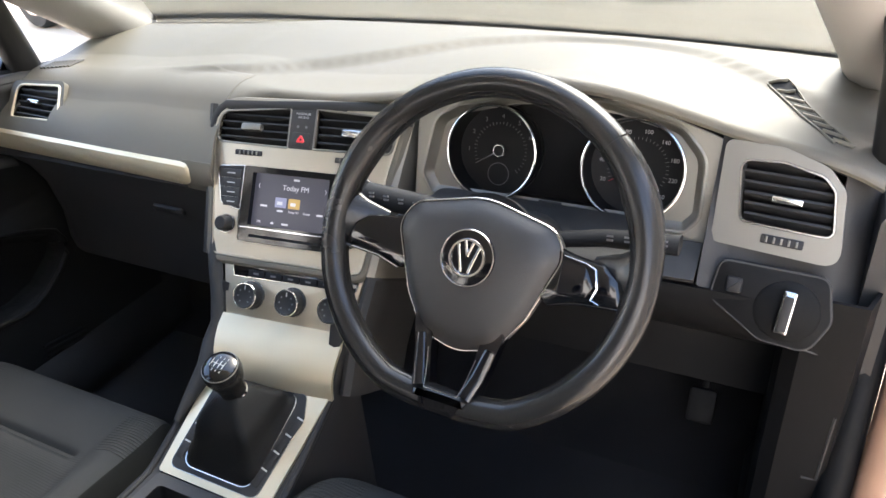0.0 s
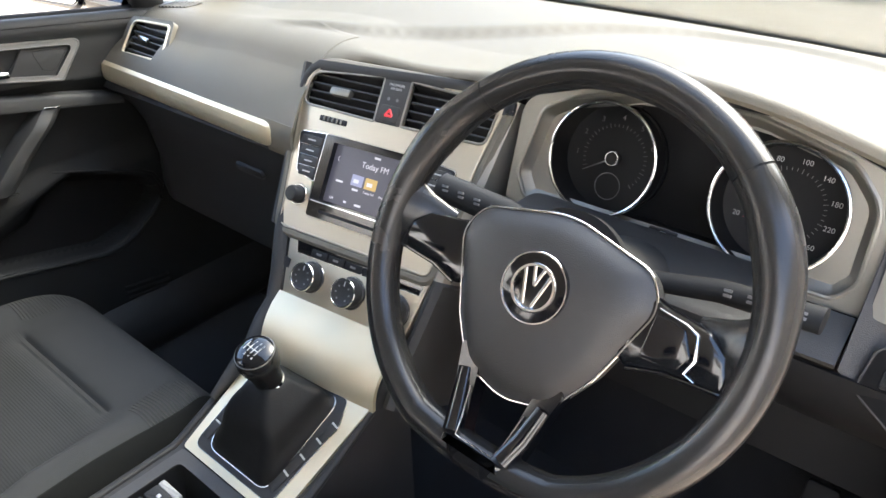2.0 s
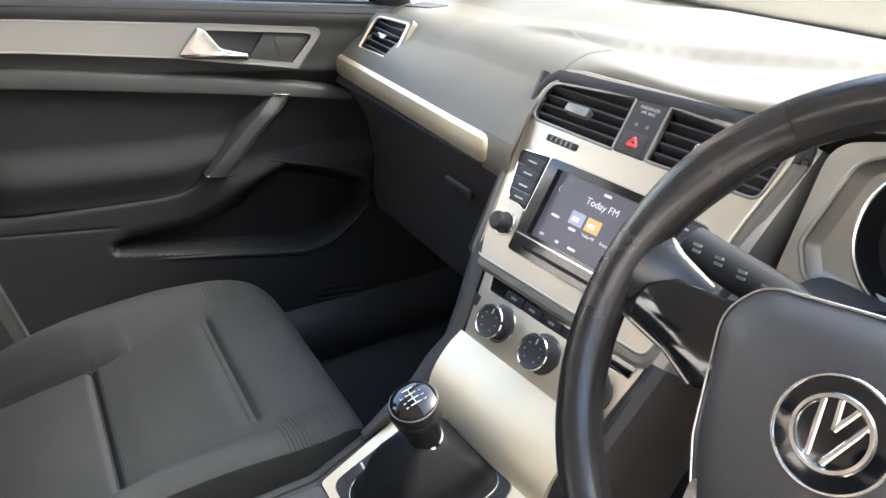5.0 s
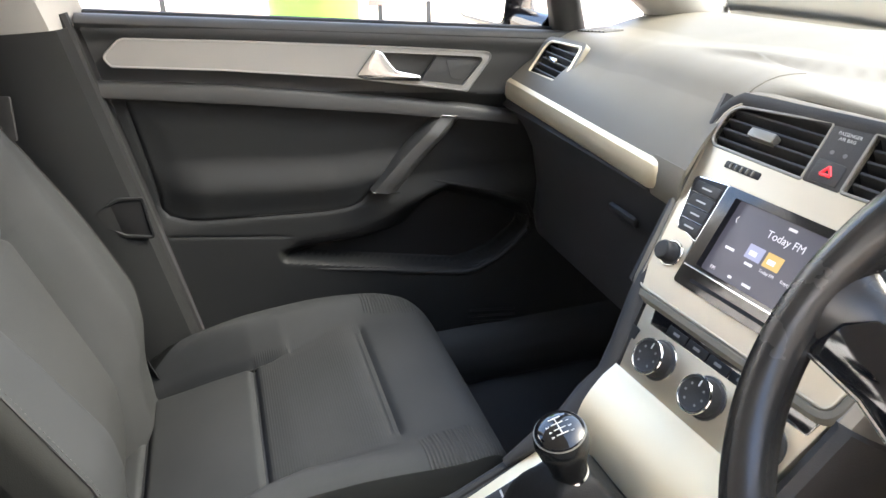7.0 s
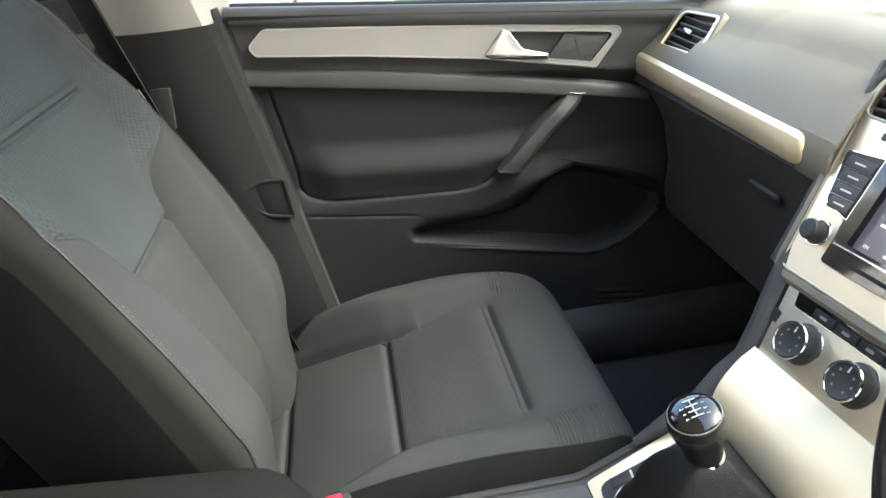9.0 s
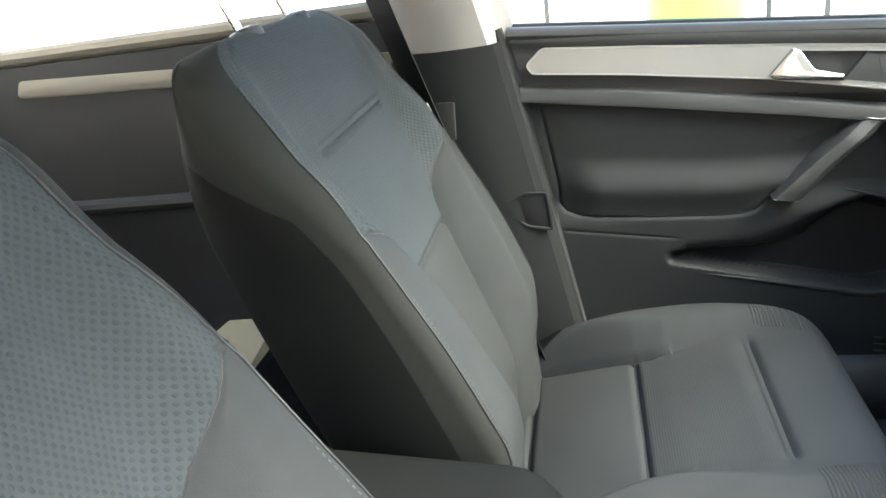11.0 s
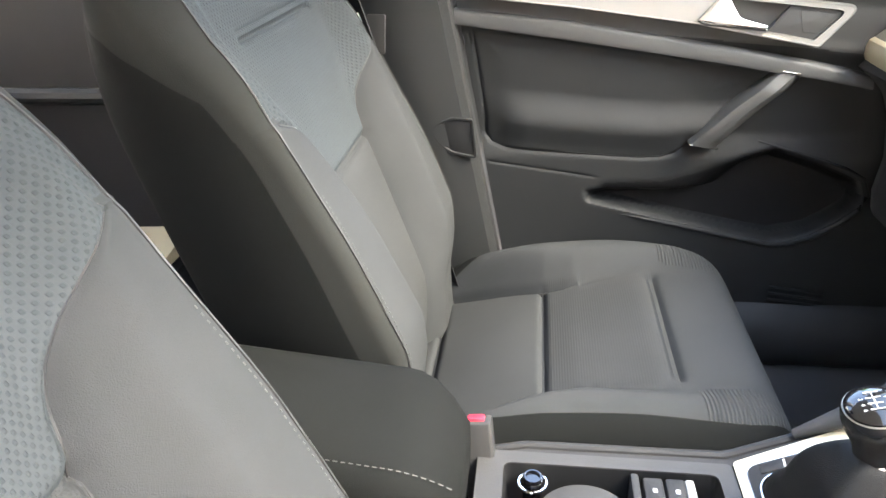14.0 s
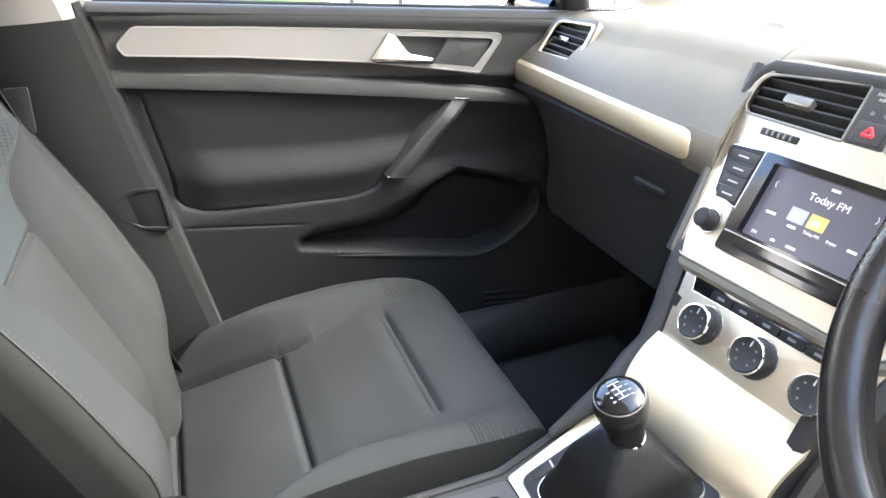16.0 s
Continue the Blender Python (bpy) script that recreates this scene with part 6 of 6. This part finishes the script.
# added cream sheet: paints the daylight on the rear bench's front edge
tagged(part("lit_bench_patch", rings([[(x + 0.008 * math.sin(9 * y), y, 0.232 + dz + 0.004 * math.sin(20 * x)) for x, dz in ((-0.63, -0.01), (-0.63, 0.006), (-0.54, 0.012), (-0.46, 0.006), (-0.46, -0.01))] for y in np.linspace(-1.11, -0.99, 8)]), CREAM), "added cream sheet standing in for the lit front of the rear bench", "cloth")

# driver's side: pillar and rear door behind the seat, dash end, door frame, pedal
tagged(part("b_pillar_right", grid([[(0.705 - 0.02 * k, -0.56 - 0.12 * z, z), (0.695 - 0.02 * k, -0.60 - 0.12 * z, z), (0.705 - 0.02 * k, -0.70 - 0.12 * z, z), (0.75, -0.72 - 0.12 * z, z)] for z, k in ((0.0, 0), (0.35, 0.2), (0.70, 0.5))], 0.006), SOFT2), "dark grey lower pillar trim behind the driver's door", "pillar", kind="structure")
bar("b_pillar_upper_right", [(0.745, -0.71, 0.69), (0.70, -0.735, 0.90), (0.60, -0.77, 1.12)], [0.06, 0.055, 0.05], PILLAR, "light grey upper pillar trim")
rear_right = thing("rear_door", "dark rear door behind the driver's seat", "car door", pose(0.715, -1.2, 0.3))
part("rear_door_skin", grid([[(0.715 + 0.02 * math.sin(math.pi * k), y, 0.76 - 0.74 * k) for y in np.linspace(-1.75, -0.80, 8)] for k in np.linspace(0, 1, 12)], 0.02), LOWER, rear_right)
part("rear_waist", sweep([(0.715, y, 0.775) for y in np.linspace(-1.75, -0.80, 8)], 0.016, 10), SOFT, rear_right)
bar("c_pillar_right", [(0.72, -1.80, 0.72), (0.66, -1.90, 0.95), (0.58, -1.95, 1.12)], [0.10, 0.10, 0.08], PILLAR, "light grey rear pillar trim")
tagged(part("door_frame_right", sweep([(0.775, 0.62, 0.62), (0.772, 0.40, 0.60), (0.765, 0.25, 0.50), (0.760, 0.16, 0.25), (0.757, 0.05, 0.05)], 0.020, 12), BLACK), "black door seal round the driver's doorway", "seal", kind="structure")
pedal = thing("brake_pedal", "black rubber pedal in the dark footwell", "pedal", pose(0.36, 0.38, 0.1))
for x, w in ((0.58, 0.022),):
    part("pedal_pad", prism(rect(-w, -0.03, w, 0.03, 0.008), -0.006, 0.006, 0.004), MATT, pedal, at=frame_at((x, 0.40, 0.13), (1, 0, 0), (0, 0.45, 0.9)))
    part("pedal_arm", sweep([(x, 0.41, 0.13), (x, 0.48, 0.28), (x, 0.55, 0.42)], 0.008, 8), MATT, pedal)
rows = [[(0.680, 0.60, z), (0.674, 0.30, z), (0.672, 0.20, z), (0.676, 0.178, z), (0.690, 0.166, z), (0.742, 0.166, z), (0.752, 0.20, z)] for z in np.linspace(0.53, -0.06, 10)]
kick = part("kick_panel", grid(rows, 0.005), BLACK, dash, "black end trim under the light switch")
part("trim_slot", prism(rpoly([(0.722, 0.270, 0.004), (0.738, 0.270, 0.004), (0.741, 0.372, 0.003), (0.731, 0.376, 0.003)]), 0.0, 0.004, 0.001), MATT, kick, at=frame_at((0, 0.1655, 0), (1, 0, 0), (0, 0, 1)))
part("slot_edge", sweep([(0.7405, 0.161, 0.375), (0.7385, 0.161, 0.27), (0.722, 0.161, 0.268)], 0.002, 6), LOWER, kick)
JAMB = material("copper_brown_sill_paint", (0.42, 0.24, 0.15), 0.4, coat=0.4, vary=0.06)
tagged(part("door_jamb_right", sweep([(0.825, 0.60, 0.62), (0.822, 0.40, 0.60), (0.815, 0.24, 0.50), (0.808, 0.15, 0.25), (0.802, 0.04, 0.05), (0.80, -0.1, -0.02)], 0.030, 12), JAMB), "copper brown painted door jamb outside the seal", "door jamb", kind="structure")
# the bonnet's bluish reflection is put into its base colour
BONNET = material("blue_reflection_bonnet", (0.34, 0.44, 0.58), 0.15, metal=0.5, coat=1.0, vary=0.05)
bonnet = [[(x, 0.80 + 1.0 * k, 0.668 - 0.14 * k - 0.12 * k * k - 0.10 * x * x) for x in np.linspace(-0.8, 0.8, 13)] for k in np.linspace(0, 1, 9)]
tagged(part("bonnet", grid(bonnet, 0.01), BONNET), "bonnet beyond the windscreen, coloured pale blue for its reflection", "bonnet", kind="structure")

# ---- outside ----
SANDWALL = material("sandy_wall_paint", (0.50, 0.43, 0.34), 0.8, grain=0.2, scale=90, vary=0.08, big=0.6)
# unseen wall added to shape the light through the driver's doorway
tagged(part("light_wall_right", slab(2.9, 3.1, -2.5, 6, -0.42, 2.5), SANDWALL), "added sand-coloured wall, unseen, steering light from the right", "wall", kind="structure")
# unseen white wall added to bounce light onto the dashboard
tagged(part("bounce_wall_rear", slab(-12, 12, -7.2, -7.0, -0.42, 5.0), WALLPAINT), "added white wall, unseen, bouncing light in from behind", "wall", kind="structure")
tagged(part("wall_left", slab(-12.2, -12, -14, 16, -0.42, 4.5), WALLPAINT), "white painted forecourt wall", "wall", kind="structure")
post = thing("green_post", "lime green painted post beside the parked cars", "post", pose(-6.6, 0.6, -0.42))
part("post_body", turned([(0.0, -0.42), (0.42, -0.42), (0.42, 3.4), (0.36, 3.5)], 32), GREENPAINT, post, at=pose(-6.6, 0.6, 0))


def parked_car(at, paint, label):
    car = thing("parked_car", label, "car", at, group="cars on the forecourt")
    sec = [(-2.1, 0.35, 0.75), (-1.9, 0.25, 0.95), (-1.2, 0.22, 1.42), (0.1, 0.22, 1.46), (0.9, 0.22, 1.0), (1.9, 0.25, 0.82), (2.1, 0.35, 0.6)]
    loops = []
    for y, z0, z1 in sec:
        tuck = 0.72 if z1 > 1.1 else 0.92
        loops.append([(-0.86, y, z0), (-0.90, y, 0.6), (-0.88, y, min(z1, 0.95)), (-0.88 * tuck, y, z1), (0.88 * tuck, y, z1), (0.88, y, min(z1, 0.95)), (0.90, y, 0.6), (0.86, y, z0)])
    part("body", rings(loops), paint, car, at=at)
    for sx in (-1, 1):
        part("side_window", grid([[(sx * (0.89 - 0.20 * k), y0, 0.96 + 0.40 * k) for y0 in (-1.05 + 0.25 * k, -0.1, 0.75 - 0.6 * k)] for k in (0, 1)], 0.01), GLOSS, car, at=at)
        for y in (-1.3, 1.3):
            w = part("wheel", turned([(0.1, -0.1), (0.30, -0.1), (0.32, -0.06), (0.32, 0.06), (0.30, 0.1), (0.1, 0.1)], 28), RUBBER, car, at=at @ pose(sx * 0.82, y, 0.32, 0, 90, 0))
            part("wheel_rim", turned([(0.20, -0.102), (0.19, -0.112), (0.05, -0.104)], 20), SATIN, w, at=at @ pose(sx * 0.82, y, 0.32, 0, 90 * sx, 0) @ pose(0, 0, 0, 180, 0, 0))
    return car


parked_car(pose(-4.6, 4.6, -0.42, 0, 0, 80), WHITE, "white hatchback parked on the forecourt")
parked_car(pose(-5.0, 7.5, -0.42, 0, 0, 90), material("red_car_paint", (0.45, 0.03, 0.03), 0.3, coat=0.7), "red car parked on the forecourt")
parked_car(pose(1.0, 8.5, -0.42, 0, 0, 80), WHITE, "white car parked ahead of the windscreen")
board = thing("notice_board", "white notice board with a red heading on the wall", "sign", pose(-6.0, -0.6, 0.3))
part("board_panel", prism(rect(-0.5, -0.35, 0.5, 0.35, 0.01), 0, 0.03, 0.004), WALLPAINT, board, at=frame_at((-6.0, -0.7, 0.75), (0, 1, 0), (0, 0, 1)))
part("board_leg", slab(-6.03, -5.97, -0.72, -0.68, -0.42, 0.45), RUBBER, board)
part("board_bar", prism(rect(-0.45, 0.1, 0.45, 0.3, 0.01), 0.03, 0.034, 0), RED, board, at=frame_at((-6.0, -0.7, 0.75), (0, 1, 0), (0, 0, 1)))
for k in range(3):
    part("text_bar", prism(rect(-0.4, -0.05 - 0.1 * k, 0.3, 0.0 - 0.1 * k, 0.005), 0.03, 0.034, 0), DIM, board, at=frame_at((-6.0, -0.7, 0.75), (0, 1, 0), (0, 0, 1)))
POSTER = material("faded_pink_poster", (0.30, 0.16, 0.15), 0.7, vary=0.1)
poster = thing("wall_poster", "faded pink poster panel beside the green post", "poster", pose(-6.55, 1.22, -0.42))
POSTER_AT = frame_at((-6.55, 1.22, 0.30), (0, 1, 0), (0, 0, 1))
part("poster_panel", prism(rect(-0.11, -0.25, 0.11, 0.45, 0.01), 0, 0.02, 0.003), POSTER, poster, at=POSTER_AT)
part("poster_leg", slab(-6.56, -6.53, 1.20, 1.24, -0.42, 0.06), RUBBER, poster)
for k in range(5):
    part("text_bar", prism(rect(-0.09, -0.18 + 0.10 * k, 0.07 - 0.02 * (k % 2), -0.14 + 0.10 * k, 0.004), 0.02, 0.023, 0), PRINT if k % 2 else DIM, poster, at=POSTER_AT)
sign = thing("price_sign", "white sign board with red lines on a stand", "sign", pose(-6.4, 1.70, -0.42))
SIGN_AT = frame_at((-6.4, 1.66, 0.30), (0, 1, 0), (0, 0, 1))
part("sign_panel", prism(rect(-0.12, -0.22, 0.12, 0.40, 0.01), 0, 0.02, 0.003), WALLPAINT, sign, at=SIGN_AT)
part("sign_leg", slab(-6.41, -6.38, 1.64, 1.68, -0.42, 0.09), RUBBER, sign)
for k in range(4):
    part("text_bar", prism(rect(-0.08, -0.16 + 0.12 * k, 0.08, -0.09 + 0.12 * k, 0.004), 0.02, 0.023, 0), RED, sign, at=SIGN_AT)
